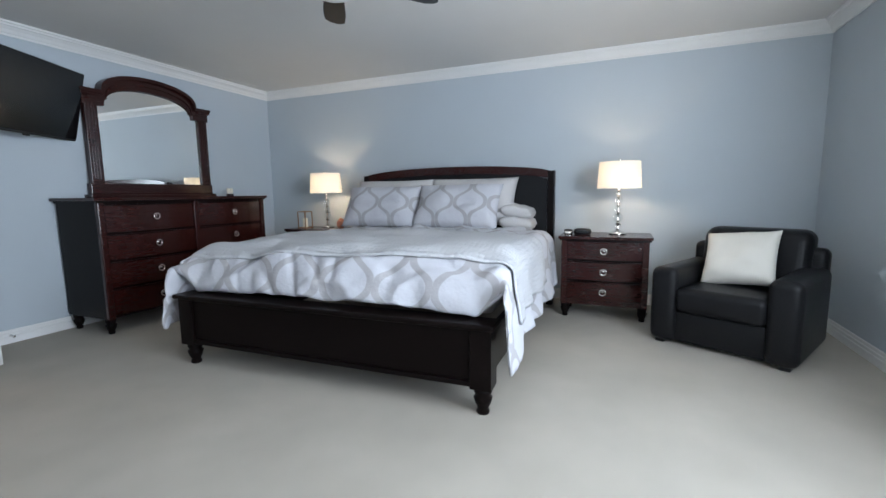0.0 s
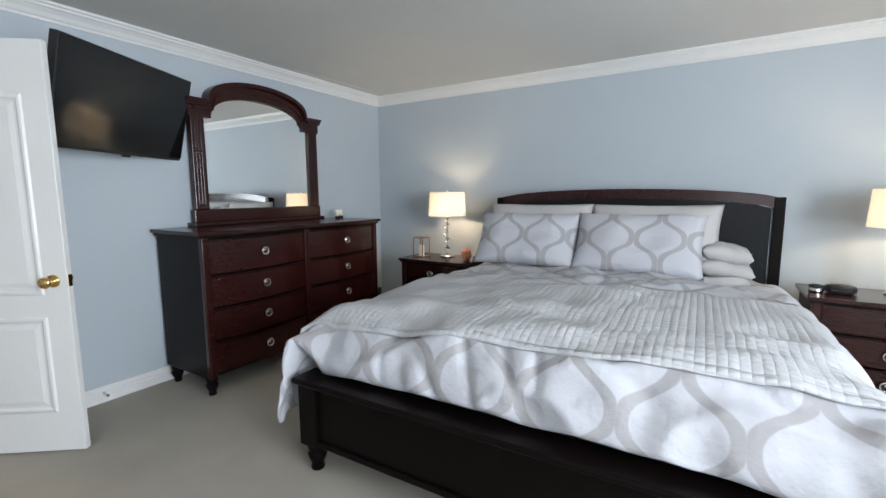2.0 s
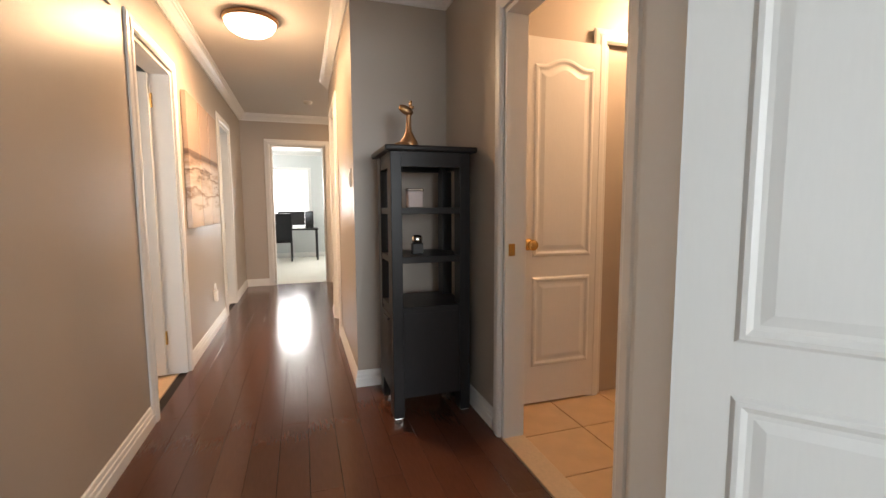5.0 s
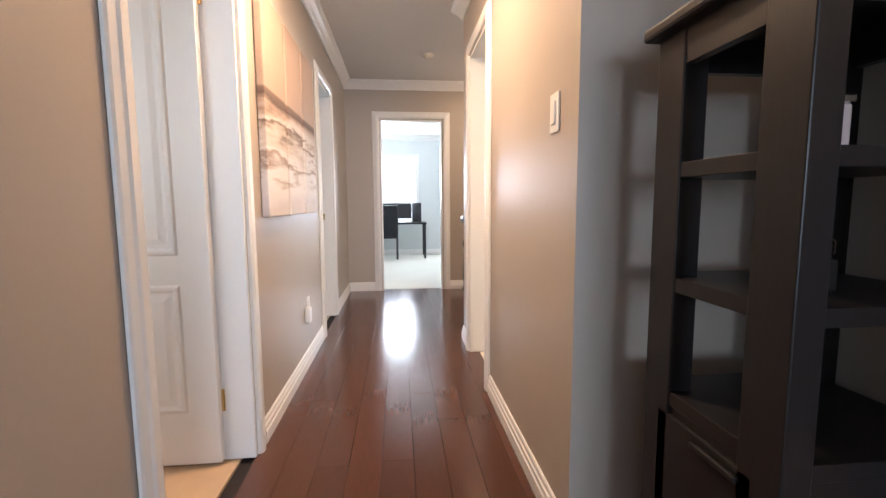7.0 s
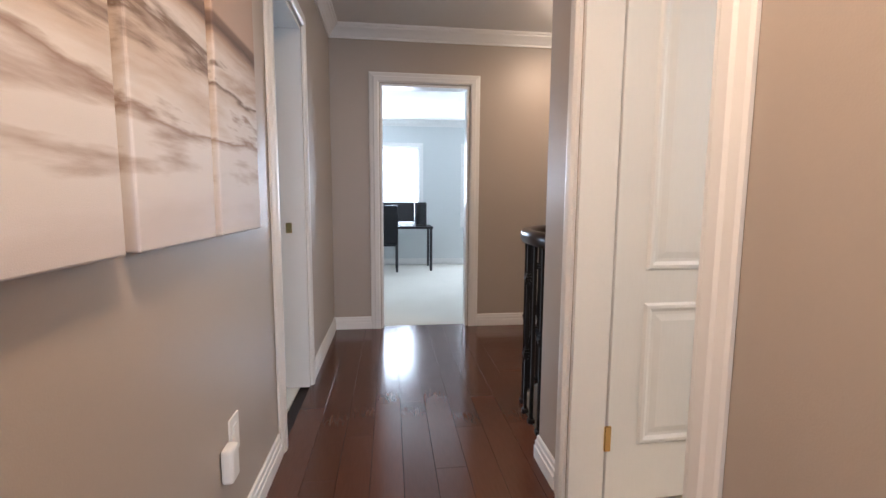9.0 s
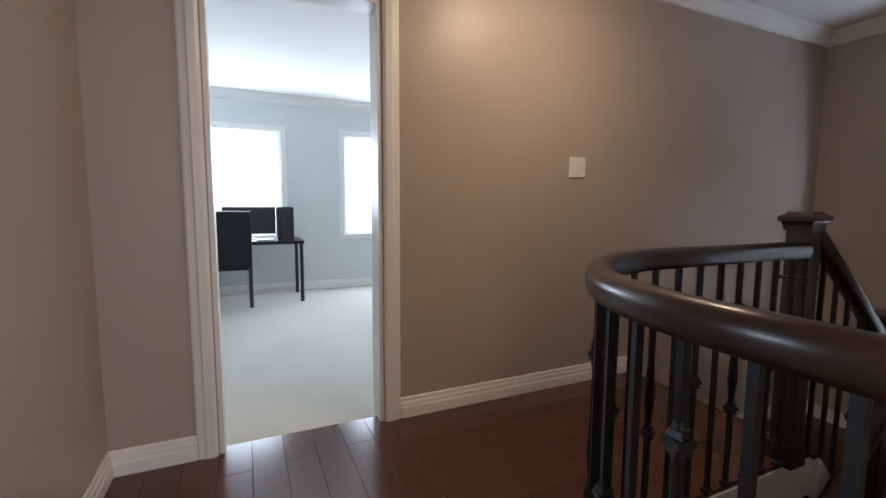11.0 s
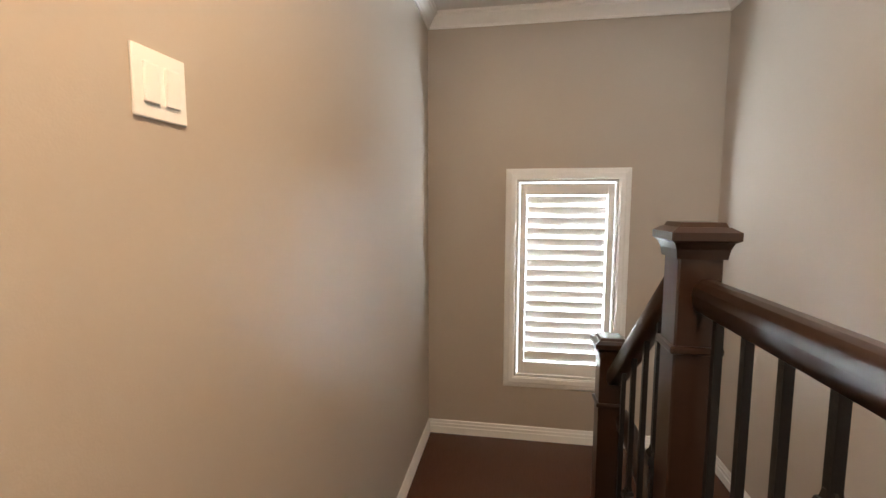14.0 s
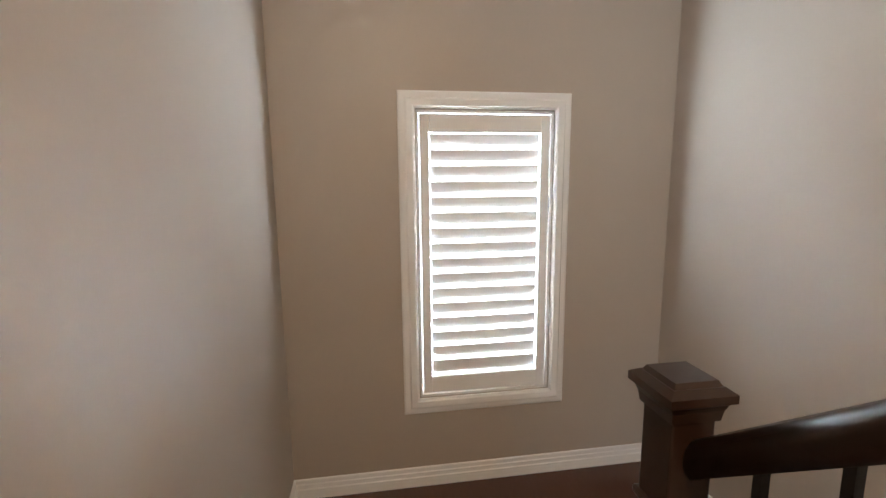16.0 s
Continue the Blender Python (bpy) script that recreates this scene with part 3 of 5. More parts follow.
low = [rpt(3.45, RY - 0.03, 0.25), rpt(3.38, RY - 0.06, 0.20), rpt(3.20, RY - 0.08, 0.08), rpt(2.4, RY - 0.08, -0.53), rpt(1.6, RY - 0.08, -1.14)]
part("handrail", sweep(bmesh.new(), RAILSEC, low), RAILWOOD, rail, "sloping dark walnut handrail of the lower flight", True)


def newel(x, y, z0, z1):
    e = thing("newel_post", (x, y, z0), "square dark walnut newel post with a stepped cap", "post", "newel posts")
    h = z1 - z0
    part("post", boxed(-0.043, 0.043, -0.043, 0.043, 0, h - 0.035, bevel=0.004), RAILWOOD, e)
    bm = bmesh.new()
    box(bm, -0.052, 0.052, -0.052, 0.052, h - 0.275, h - 0.258, bevel=0.005)
    part("collar", bm, RAILWOOD, e)
    bm = bmesh.new()
    levels = [(0.048, h - 0.075), (0.051, h - 0.055), (0.056, h - 0.042), (0.065, h - 0.036), (0.065, h - 0.020), (0.050, h - 0.010), (0.047, h - 0.010), (0.042, h)]
    rings = [[bm.verts.new((sx * r, sy * r, z)) for sx, sy in ((-1, -1), (1, -1), (1, 1), (-1, 1))] for r, z in levels]
    for p, q in zip(rings, rings[1:]):
        for i in range(4):
            bm.faces.new((p[i], p[(i + 1) % 4], q[(i + 1) % 4], q[i]))
    bm.faces.new(rings[-1])
    bm.faces.new(rings[0][::-1])
    part("cap", bm, RAILWOOD, e)
    part("foot_moulding", boxed(-0.053, 0.053, -0.053, 0.053, 0, 0.10, bevel=0.006), RAILWOOD, e)
    return e


newel(2.70, RY + 0.018, -0.02, 1.038)
newel(3.458, RY + 0.015, LAND, 0.565)


def knuckle(bm, z):
    for dz, r in ((-0.028, 0.013), (-0.014, 0.021), (0.0, 0.028), (0.014, 0.021), (0.028, 0.013)):
        bmesh.ops.create_cone(bm, cap_ends=True, segments=4, radius1=r, radius2=r * 0.8, depth=0.012, matrix=pose(0, 0, z + dz, 0, 0, 45 + dz * 900))


def baluster_mesh(h, style):
    bm = bmesh.new()
    box(bm, -0.0075, 0.0075, -0.0075, 0.0075, 0, h)
    if style == 1:
        knuckle(bm, h * 0.52)
    if style == 2:
        knuckle(bm, h * 0.80)
        knuckle(bm, h * 0.36)
        lathe(bm, [(0.008, h * 0.40), (0.017, h * 0.48), (0.010, h * 0.66), (0.008, h * 0.76)], 8)
    box(bm, -0.016, 0.016, -0.016, 0.016, 0, 0.022, bevel=0.004, seg=1)
    return mesh_of("baluster", bm, IRON)


BAL = [baluster_mesh(RAILZ - 0.03, s) for s in range(3)]
line = [Vector((RX, YW, 0))] + [Vector((x, y, 0)) for x, y in arc] + [Vector((2.67, RY, 0))]
dist, k, total = 0.07, 0, sum((b - a).length for a, b in zip(line, line[1:]))
while dist < total - 0.04:
    d = dist
    for a, b in zip(line, line[1:]):
        if d <= (b - a).length:
            break
        d -= (b - a).length
    p = a + (b - a).normalized() * d
    o = new("baluster", BAL[(0, 1, 0, 2)[k % 4]])
    o.parent = rail
    o.matrix_basis = pose(p.x - RX, p.y - YW, 0, 0, 0, math.degrees(math.atan2((b - a).y, (b - a).x)))
    dist, k = dist + 0.108, k + 1
for i, x in enumerate((2.83, 2.94, 3.05, 3.17, 3.29)):
    foot = (0, 1)[x > STEP1 + 0.287] * LAND / 3 + LAND / 3
    top = 0.915 - (x - 2.75) * 0.798
    bm = bmesh.new()
    box(bm, -0.0075, 0.0075, -0.0075, 0.0075, 0, top - foot)
    if i % 2:
        knuckle(bm, (top - foot) * (0.60 if i == 1 else 0.52))
    box(bm, -0.016, 0.016, -0.016, 0.016, 0, 0.022, bevel=0.004, seg=1)
    b = part("baluster", bm, IRON, rail)
    b.matrix_basis = Matrix.Translation(rpt(x, RY, foot))

# ---- stair window ----
w = tagged(new("window_stairs"), "white shuttered stair window in a stepped white frame", "window", kind="structure")
part("casing", casing(bmesh.new(), WY0, WY1, WZ1, XW, -1, 1, bottom=WZ0), WHITE, w)
bm = bmesh.new()
for y0, y1, z0, z1 in ((WY0, WY0 + 0.012, WZ0, WZ1), (WY1 - 0.012, WY1, WZ0, WZ1), (WY0, WY1, WZ0, WZ0 + 0.012), (WY0, WY1, WZ1 - 0.012, WZ1)):
    box(bm, XW - 0.004, XW + 0.15, y0, y1, z0, z1)
part("reveal", bm, WHITE, w)
shutter = part("shutter_frame", bmesh.new(), WHITE, w)
bm = bmesh.new()
SY0, SY1, SZ0, SZ1 = WY0 + 0.0155, WY1 - 0.0155, WZ0 + 0.0155, WZ1 - 0.0155
for y0, y1, z0, z1 in ((SY0, SY0 + 0.045, SZ0, SZ1), (SY1 - 0.045, SY1, SZ0, SZ1), (SY0 + 0.045, SY1 - 0.045, SZ0, SZ0 + 0.085), (SY0 + 0.045, SY1 - 0.045, SZ1 - 0.085, SZ1)):
    box(bm, XW + 0.004, XW + 0.030, y0, y1, z0, z1, bevel=0.002, seg=1)
bm.to_mesh(shutter.data)
bm.free()
SL0, SL1 = SZ0 + 0.090, SZ1 - 0.090
LOU = 16
lou = mesh_of("louvre", lathe(bmesh.new(), [(0.001, SY0 + 0.047), (0.041, SY0 + 0.048), (0.041, SY1 - 0.048), (0.001, SY1 - 0.047)], 14, squash=0.11), WHITE, False)
for i in range(LOU):
    o = new("louvre", lou)
    o.parent = w
    z = SL0 + (SL1 - SL0) * (i + 0.5) / LOU
    # the blade is turned to run along y and tipped
    o.matrix_basis = Matrix.Translation((XW + 0.026, 0, z)) @ Euler((radians(-90), 0, 0)).to_matrix().to_4x4() @ pose(0, 0, 0, 0, 0, 0) @ Euler((0, 0, radians(78))).to_matrix().to_4x4()
bm = boxed(XW + 0.110, XW + 0.118, WY0, WY1, WZ0, WZ1)
part("pane", bm, GLASS, w).visible_shadow = False
structure("backdrop", boxed(XW + 0.9, XW + 0.92, 8.3, 11.2, -2.2, 3.2), DAYGLOW, "bright overcast daylight outside the stair window")

# ---- office ----
structure("floor_office", boxed(XO0, XO1, YE + 0.005, YO, -0.2, -0.002), CARPETW, "pale carpet over the office floor")
wall_x("wall_office_south", YE + 0.12, YE + 0.16, XO0, XO1, 0, CEIL, [(OD0 - 0.09, OD1 + 0.09, 0, ODT + 0.09)], PALE, "pale office wall round the doorway")
OC = 2.34                                      # office ceiling
W1, W2 = (0.13, 1.05), (1.84, 2.76)
wall_x("wall_office_north", YO, YO + 0.14, XO0, XO1, 0, CEIL, [(*W1, 0.70, 1.90), (*W2, 0.70, 1.90)], PALE, "pale office wall with two bright windows")
wall_y("wall_office_west", XO0 - 0.008, XO0, YE + 0.1, YO + 0.14, 0, CEIL, [], PALE, "pale painted office wall")
wall_y("wall_office_east", XO1, XO1 + 0.1, YE + 0.1, YO + 0.14, 0, CEIL, [], PALE, "pale painted office wall")
structure("ceiling_office", boxed(XO0 - 0.008, XO1 + 0.1, YE + 0.12, YO + 0.14, OC, CEIL + 0.1), CEILING, "white office ceiling")
crown((XO0, YO), (XO1, YO), (0, -1), z=OC)
crown((XO1, YO), (XO1, YE + 0.16), (-1, 0), z=OC)
crown((XO0, YE + 0.16), (XO0, YO), (1, 0), z=OC)
baseboard((XO0, YO), (XO1, YO), (0, -1))
baseboard((XO1, YO), (XO1, YE + 0.16), (-1, 0))
for i, (a, b) in enumerate((W1, W2)):
    w = tagged(new("window_office_%d" % (i + 1)), "white framed office window with a bright drawn shade", "window", kind="structure")
    part("window_frame", casing(bmesh.new(), a, b, 1.90, YO, -1, 0, bottom=0.70), WHITE, w)
    part("shade", boxed(a, b, YO + 0.09, YO + 0.095, 0.70, 1.90), SHADEW, w, "white shade glowing with daylight")
    part("bottom_rail", boxed(a + 0.01, b - 0.01, YO + 0.07, YO + 0.088, 0.74, 0.765, bevel=0.004), WHITE, w)

DX, DY = 1.205, 13.62
desk = thing("desk", (DX, DY, 0), "black desk with thin round legs on pale carpet", "desk")
part("top", boxed(-1.20, 0.03, -0.03, 0.57, 0.635, 0.67, bevel=0.004), BLACKWOOD, desk)
for x, y in ((0, 0), (0, 0.53), (-1.16, 0), (-1.16, 0.53)):
    part("leg", lathe(bmesh.new(), [(0.020, 0), (0.020, 0.635)], 12, (x, y, 0)), BLACK, desk)
chair = thing("desk_chair", (0.49, 13.52, 0), "black high-backed chair pulled up to the desk", "chair")
part("backrest", boxed(-0.23, 0.22, -0.03, 0.03, 0.42, 0.99, bevel=0.02), LEATHER, chair)
part("seat", boxed(-0.23, 0.22, 0.03, 0.45, 0.38, 0.46, bevel=0.02), LEATHER, chair)
for x, y in ((-0.21, -0.01), (0.20, -0.01), (-0.21, 0.42), (0.20, 0.42)):
    part("leg", boxed(x - 0.018, x + 0.018, y - 0.018, y + 0.018, 0, 0.40), BLACK, chair)
mon = thing("computer_monitor", (0.70, 13.95, 0.67), "black flat computer monitor on the desk", "monitor")
part("base", lathe(bmesh.new(), [(0.10, 0), (0.10, 0.008), (0.02, 0.014), (0.02, 0.10)], 20), BLACK, mon)
part("screen", boxed(-0.27, 0.27, -0.02, 0.015, 0.06, 0.36, bevel=0.008), BLACK, mon)
tower = thing("computer_tower", (1.06, 13.90, 0.67), "black computer tower standing on the desk", "computer")
part("case", boxed(-0.085, 0.085, -0.18, 0.18, 0, 0.36, bevel=0.006), BLACK, tower)
part("front_panel", boxed(-0.075, 0.075, -0.186, -0.18, 0.03, 0.34, bevel=0.003), SCREEN, tower)
papers = thing("papers", (0.86, 13.76, 0.67), "white papers lying on the desk", "papers")
part("sheet", boxed(-0.10, 0.08, -0.08, 0.10, 0, 0.012, bevel=0.002), WHITE, papers)

# ---- side rooms ----
structure("floor_side_room", boxed(-3.4, XL - 0.06, 5.0, 8.3, -0.2, -0.004), TILE, "tan tiled floor beyond the hall door")
# Added opening and lamp, both unseen, brighten the open hall door.
wall_x("wall_side_room_south", 5.9, 6.0, -2.4, XL - 0.12, 0, CEIL, [(-1.3, -0.4, 1.0, 2.0)], CREAM)
area("side_room_fill_light", (-0.85, 5.97, 1.5), (-0.4, 8, 1.1), 0.9, 1.0, 8, (1, 0.93, 0.84))
wall_x("wall_side_room_north", 8.2, 8.3, -3.6, XL - 0.12, 0, CEIL, [], TEAL)
wall_y("wall_side_room_west", -2.4, -2.3, 6.0, 8.2, 0, CEIL, [], CREAM)
structure("ceiling_side_room", boxed(-3.6, XL - 0.12, 5.9, 12.4, CEIL, CEIL + 0.1), CEILING)
structure("floor_guest_room", boxed(-3.6, XL - 0.06, 8.3, 12.4, -0.2, -0.003), CARPETW, "pale carpet of the other bedroom")
GY = 12.30
wall_x("wall_guest_north", GY, GY + 0.1, -3.6, XL - 0.12, 0, CEIL, [], TEAL, "slate blue painted wall of the other bedroom")
wall_y("wall_guest_west", -3.6, -3.5, 8.2, 12.4, 0, CEIL, [(9.3, 10.7, 0.7, 2.0)], TEAL)
wall_y("wall_guest_east", XL - 0.16, XL - 0.12, 8.3, 12.3, 0, CEIL, [(M0 - 0.09, M1 + 0.09, 0, LT + 0.09)], TEAL)
crown((-3.5, GY), (XL - 0.16, GY), (0, -1))
baseboard((-3.5, GY), (XL - 0.16, GY), (0, -1))
# Added lamp in an unseen wall opening, lighting the other bedroom.
area("guest_fill_light", (-3.52, 10.0, 1.35), (0, 10.0, 1.0), 1.3, 1.2, 55, DAY)
ch = thing("chest_of_drawers", (-0.43, 10.10, 0), "black-brown chest of drawers in the other bedroom", "chest")
part("body", boxed(0.0, 0.40, 0.0, 0.62, 0.09, 0.835, bevel=0.004), ESPRESSO, ch)
part("top", boxed(-0.03, 0.405, -0.025, 0.64, 0.835, 0.86, bevel=0.006), ESPRESSO, ch)
part("plinth", boxed(-0.012, 0.402, -0.012, 0.63, 0.07, 0.10, bevel=0.004), ESPRESSO, ch)
for z in (0.12, 0.355, 0.59):
    dd = part("drawer", boxed(-0.014, 0.0, 0.02, 0.60, z, z + 0.22, bevel=0.003), ESPRESSO, ch)
    part("pull", boxed(-0.032, -0.012, 0.26, 0.36, z + 0.10, z + 0.115, bevel=0.003), CHROME, dd)
for x, y in ((0.03, 0.03), (0.37, 0.03), (0.03, 0.58), (0.37, 0.58)):
    part("foot", lathe(bmesh.new(), [(0.02, 0), (0.028, 0.03), (0.022, 0.08)], 12, (x, y, 0)), ESPRESSO, ch)
gm = thing("framed_mirror", (-0.25, 10.30, 0.86), "mirror in a broad white frame standing on the chest", "mirror")
bm = bmesh.new()
loops = [[(-0.20, 0.0), (0.20, 0.0), (0.20, 0.64), (-0.20, 0.64)], [(-0.20, 0.0), (0.20, 0.0), (0.20, 0.64), (-0.20, 0.64)], [(-0.115, 0.09), (0.115, 0.09), (0.115, 0.55), (-0.115, 0.55)]]
vs = [[bm.verts.new((a, y + b * 0.12, b)) for a, b in lp] for lp, y in zip(loops, (0.03, -0.03, 0.0))]
for p, q in zip(vs, vs[1:]):
    for i in range(4):
        bm.faces.new((p[i], p[(i + 1) % 4], q[(i + 1) % 4], q[i]))
part("frame", bm, WHITE, gm)
bm = prism(bmesh.new(), [(-0.118, 0.087), (0.118, 0.087), (0.118, 0.553), (-0.118, 0.553)], 0.001, 0.008, "y")
for v in bm.verts:
    v.co.y += v.co.z * 0.12
part("glass", bm, MIRROR, gm)
part("backing", boxed(-0.19, 0.19, 0.075, 0.085, 0.0, 0.60), ESPRESSO, gm)
# washroom opposite
structure("floor_washroom", boxed(XR + 0.06, 3.3, 6.95, YW - 0.12, -0.2, -0.004), CREAM, "cream tiled washroom floor")
wall_y("wall_washroom_east", 3.2, 3.3, 6.95, YW - 0.12, 0, CEIL, [], CREAM)
wall_x("wall_washroom_south", 6.95, 7.0, XR + 0.12, 3.2, 0, CEIL, [], CREAM)
wall_x("wall_washroom_north", YW - 0.14, YW - 0.12, XR + 0.12, 3.2, 0, CEIL, [], CREAM)
structure("ceiling_washroom", boxed(XR + 0.12, 4.2, YN + 0.06, YW - 0.12, CEIL + 0.102, CEIL + 0.2), CEILING)
# Added lamp in front of a windowless wall, brightening the washroom.
area("washroom_fill_light", (3.18, 7.8, 1.6), (1.3, 7.8, 1.0), 0.8, 0.8, 25, (1, 0.95, 0.85))
# bathroom
structure("floor_bath_base", boxed(XK + 0.05, 4.1, H0 + 0.06, 6.95, -0.2, -0.012), GROUT, "grout bed of the bathroom tiles")
wall_x("wall_bath_south", H0 + 0.06, H0 + 0.10, XK + 0.10, 4.1, 0, CEIL, [], TAUPE)
wall_y("wall_bath_east", 4.0, 4.1, H0 + 0.10, 6.9, 0, CEIL, [], TAUPE)
wall_x("wall_bath_north", 6.86, 6.94, XK + 0.10, 4.1, 0, CEIL, [], TAUPE, "brown-taupe painted bathroom wall")
wall_x("wall_closet", 6.14, 6.22, XK + 0.10, 2.72, 0, CEIL, [], TAUPE, "taupe wall with the closet door")
wall_y("wall_closet_side", 2.70, 2.72, 6.22, 6.86, 0, CEIL, [], TAUPE)
part("casing", casing(bmesh.new(), -0.548, 0.003, 1.98, 0, 1, 0), WHITE, closet)
crown((2.72, 6.86), (4.0, 6.86), (0, -1))
van = thing("bathroom_vanity", (3.25, 6.36, 0), "white panelled vanity with a beige counter and basin", "vanity")
part("body", boxed(-0.5, 0.5, 0.02, 0.48, 0.09, 0.81, bevel=0.004), WHITE, van)
part("kickboard", boxed(-0.5, 0.5, 0.07, 0.46, 0.0, 0.09), WHITE, van)
for x in (-0.49, -0.155, 0.18):
    dr = part("door", boxed(x, x + 0.315, 0.0, 0.02, 0.12, 0.79, bevel=0.003), WHITE, van)
    part("panel", boxed(x + 0.06, x + 0.255, -0.006, 0.002, 0.18, 0.73, bevel=0.005), WHITE, dr)
part("counter", boxed(-0.53, 0.55, -0.03, 0.50, 0.81, 0.85, bevel=0.012), BEIGETOP, van)
part("basin_rim", lathe(bmesh.new(), [(0.19, 0.85), (0.215, 0.853), (0.215, 0.866), (0.19, 0.868), (0.17, 0.858)], 28, (-0.25, 0.23, 0), squash=0.8), CHROME, van, "", True)
part("faucet", sweep(bmesh.new(), [(0.009 * math.cos(a), 0.009 * math.sin(a)) for a in [math.pi * i / 4 for i in range(8)]], [(-0.25, 0.42, 0.85), (-0.25, 0.418, 0.97), (-0.25, 0.38, 1.0), (-0.25, 0.30, 0.985)]), CHROME, van, "chrome swan-neck tap", True)
part("backsplash", boxed(-0.5, 0.02, 0.482, 0.494, 0.851, 1.32, bevel=0.003), WHITE, van, "white tiled splashback")
pic = thing("framed_picture", (2.93, 6.853, 1.50), "small dark-framed picture with a white mat on the wall", "picture")
part("frame", boxed(-0.10, 0.10, -0.018, 0.0, -0.14, 0.14, bevel=0.004), BLACKWOOD, pic)
part("mat", boxed(-0.085, 0.085, -0.0205, -0.017, -0.125, 0.125), PILLOWC, pic)
part("print", boxed(-0.035, 0.035, -0.0225, -0.020, -0.05, 0.05), ESPRESSO, pic)

# ---- hall things ----
def ceiling_light(x, y):
    e = thing("ceiling_light", (x, y, HC), "lit frosted glass dome light with a bronze rim", "lamp", "ceiling lights")
    part("rim", lathe(bmesh.new(), [(0.150, 0.0), (0.178, -0.006), (0.184, -0.022), (0.176, -0.036), (0.166, -0.036), (0.150, -0.010)], 40), RING, e, "bronze rim", True)
    part("dome", lathe(bmesh.new(), [(0.164, -0.030), (0.160, -0.052), (0.142, -0.080), (0.105, -0.104), (0.060, -0.117), (0.006, -0.121)], 40), DOME, e, "glowing frosted glass dome", True).visible_shadow = False
    return e


ceiling_light(0.62, 7.37)
ceiling_light(2.0, 9.95)

cab = thing("display_cabinet", (1.523, 6.12, 0), "tall black-brown open display cabinet with a lower cupboard", "cabinet")
CW, CD, CH = 0.205, 0.38, 1.372
for x in (-CW, CW - 0.055):
    for y in (0, CD - 0.09):
        part("post", boxed(x, x + 0.055, y, y + 0.09, 0.03, CH, bevel=0.003), BLACKWOOD, cab)
        part("foot", boxed(x + 0.004, x + 0.051, y + 0.004, y + 0.056, 0.0, 0.03, bevel=0.003), CHROME, cab, "bare metal foot")
part("top", boxed(-CW - 0.03, CW + 0.03, -0.03, CD + 0.02, CH, CH + 0.028, bevel=0.008), BLACKWOOD, cab)
for y in (0.004, CD - 0.03):
    part("rail", boxed(-CW + 0.055, CW - 0.055, y, y + 0.022, 1.30, CH), BLACKWOOD, cab)
for x in (-CW + 0.004, CW - 0.026):
    part("rail", boxed(x, x + 0.022, 0.09, CD - 0.09, 1.30, CH), BLACKWOOD, cab)
for z in (1.10, 0.855, 0.60):
    part("shelf", boxed(-CW + 0.004, CW - 0.004, 0.006, CD - 0.006, z - 0.032, z, bevel=0.002), BLACKWOOD, cab)
part("cupboard", boxed(-CW + 0.008, CW - 0.008, 0.010, CD - 0.008, 0.13, 0.57), BLACKWOOD, cab)
cd = part("door", boxed(-CW + 0.0, -CW + 0.010, 0.055, CD - 0.055, 0.15, 0.55, bevel=0.003), BLACKWOOD, cab)
part("handle", boxed(-CW - 0.012, -CW, 0.08, 0.20, 0.525, 0.537, bevel=0.003), IRON, cd)
gi = thing("giraffe_figurine", (1.45, 6.28, CH + 0.028), "small gilded seated giraffe figurine", "figurine")
bm = lathe(bmesh.new(), [(0.042, 0), (0.050, 0.02), (0.044, 0.045), (0.026, 0.070), (0.016, 0.095), (0.013, 0.14), (0.012, 0.18), (0.014, 0.195), (0.008, 0.205)], 16, squash=0.8)
bmesh.ops.create_icosphere(bm, subdivisions=2, radius=1, matrix=pose(-0.014, 0, 0.200, 0, 25, 0) @ Matrix.Diagonal((0.042, 0.021, 0.023, 1)))
for s in (-1, 1):
    bmesh.ops.create_cone(bm, cap_ends=True, segments=8, radius1=0.004, radius2=0.006, depth=0.03, matrix=pose(0.010, s * 0.012, 0.230))
    bmesh.ops.create_icosphere(bm, subdivisions=1, radius=1, matrix=pose(0.012, s * 0.032, 0.208) @ Matrix.Diagonal((0.009, 0.020, 0.008, 1)))
    bmesh.ops.create_icosphere(bm, subdivisions=2, radius=1, matrix=pose(-0.04, s * 0.03, 0.018) @ Matrix.Diagonal((0.045, 0.016, 0.018, 1)))
part("figure", bm, BRONZE, gi, "", True)
box_ = thing("glass_jar", (1.47, 6.26, 1.10), "small clear glass box on the cabinet shelf", "jar")
part("body", boxed(-0.04, 0.04, -0.03, 0.03, 0, 0.085, bevel=0.006), mat("pale_pink_glass", (0.6, 0.5, 0.48), 0.15), box_)
part("lid", boxed(-0.043, 0.043, -0.033, 0.033, 0.085, 0.10, bevel=0.004), CHROME, box_)
fg = thing("small_clock", (1.48, 6.25, 0.855), "small black and silver desk ornament", "ornament")
part("stand", boxed(-0.03, 0.03, -0.02, 0.02, 0, 0.06, bevel=0.006), BLACK, fg)
part("dial", lathe(bmesh.new(), [(0.024, -0.02), (0.028, -0.01), (0.028, 0.01), (0.018, 0.02)], 18, (0, 0, 0.082)), CHROME, fg, "", True)


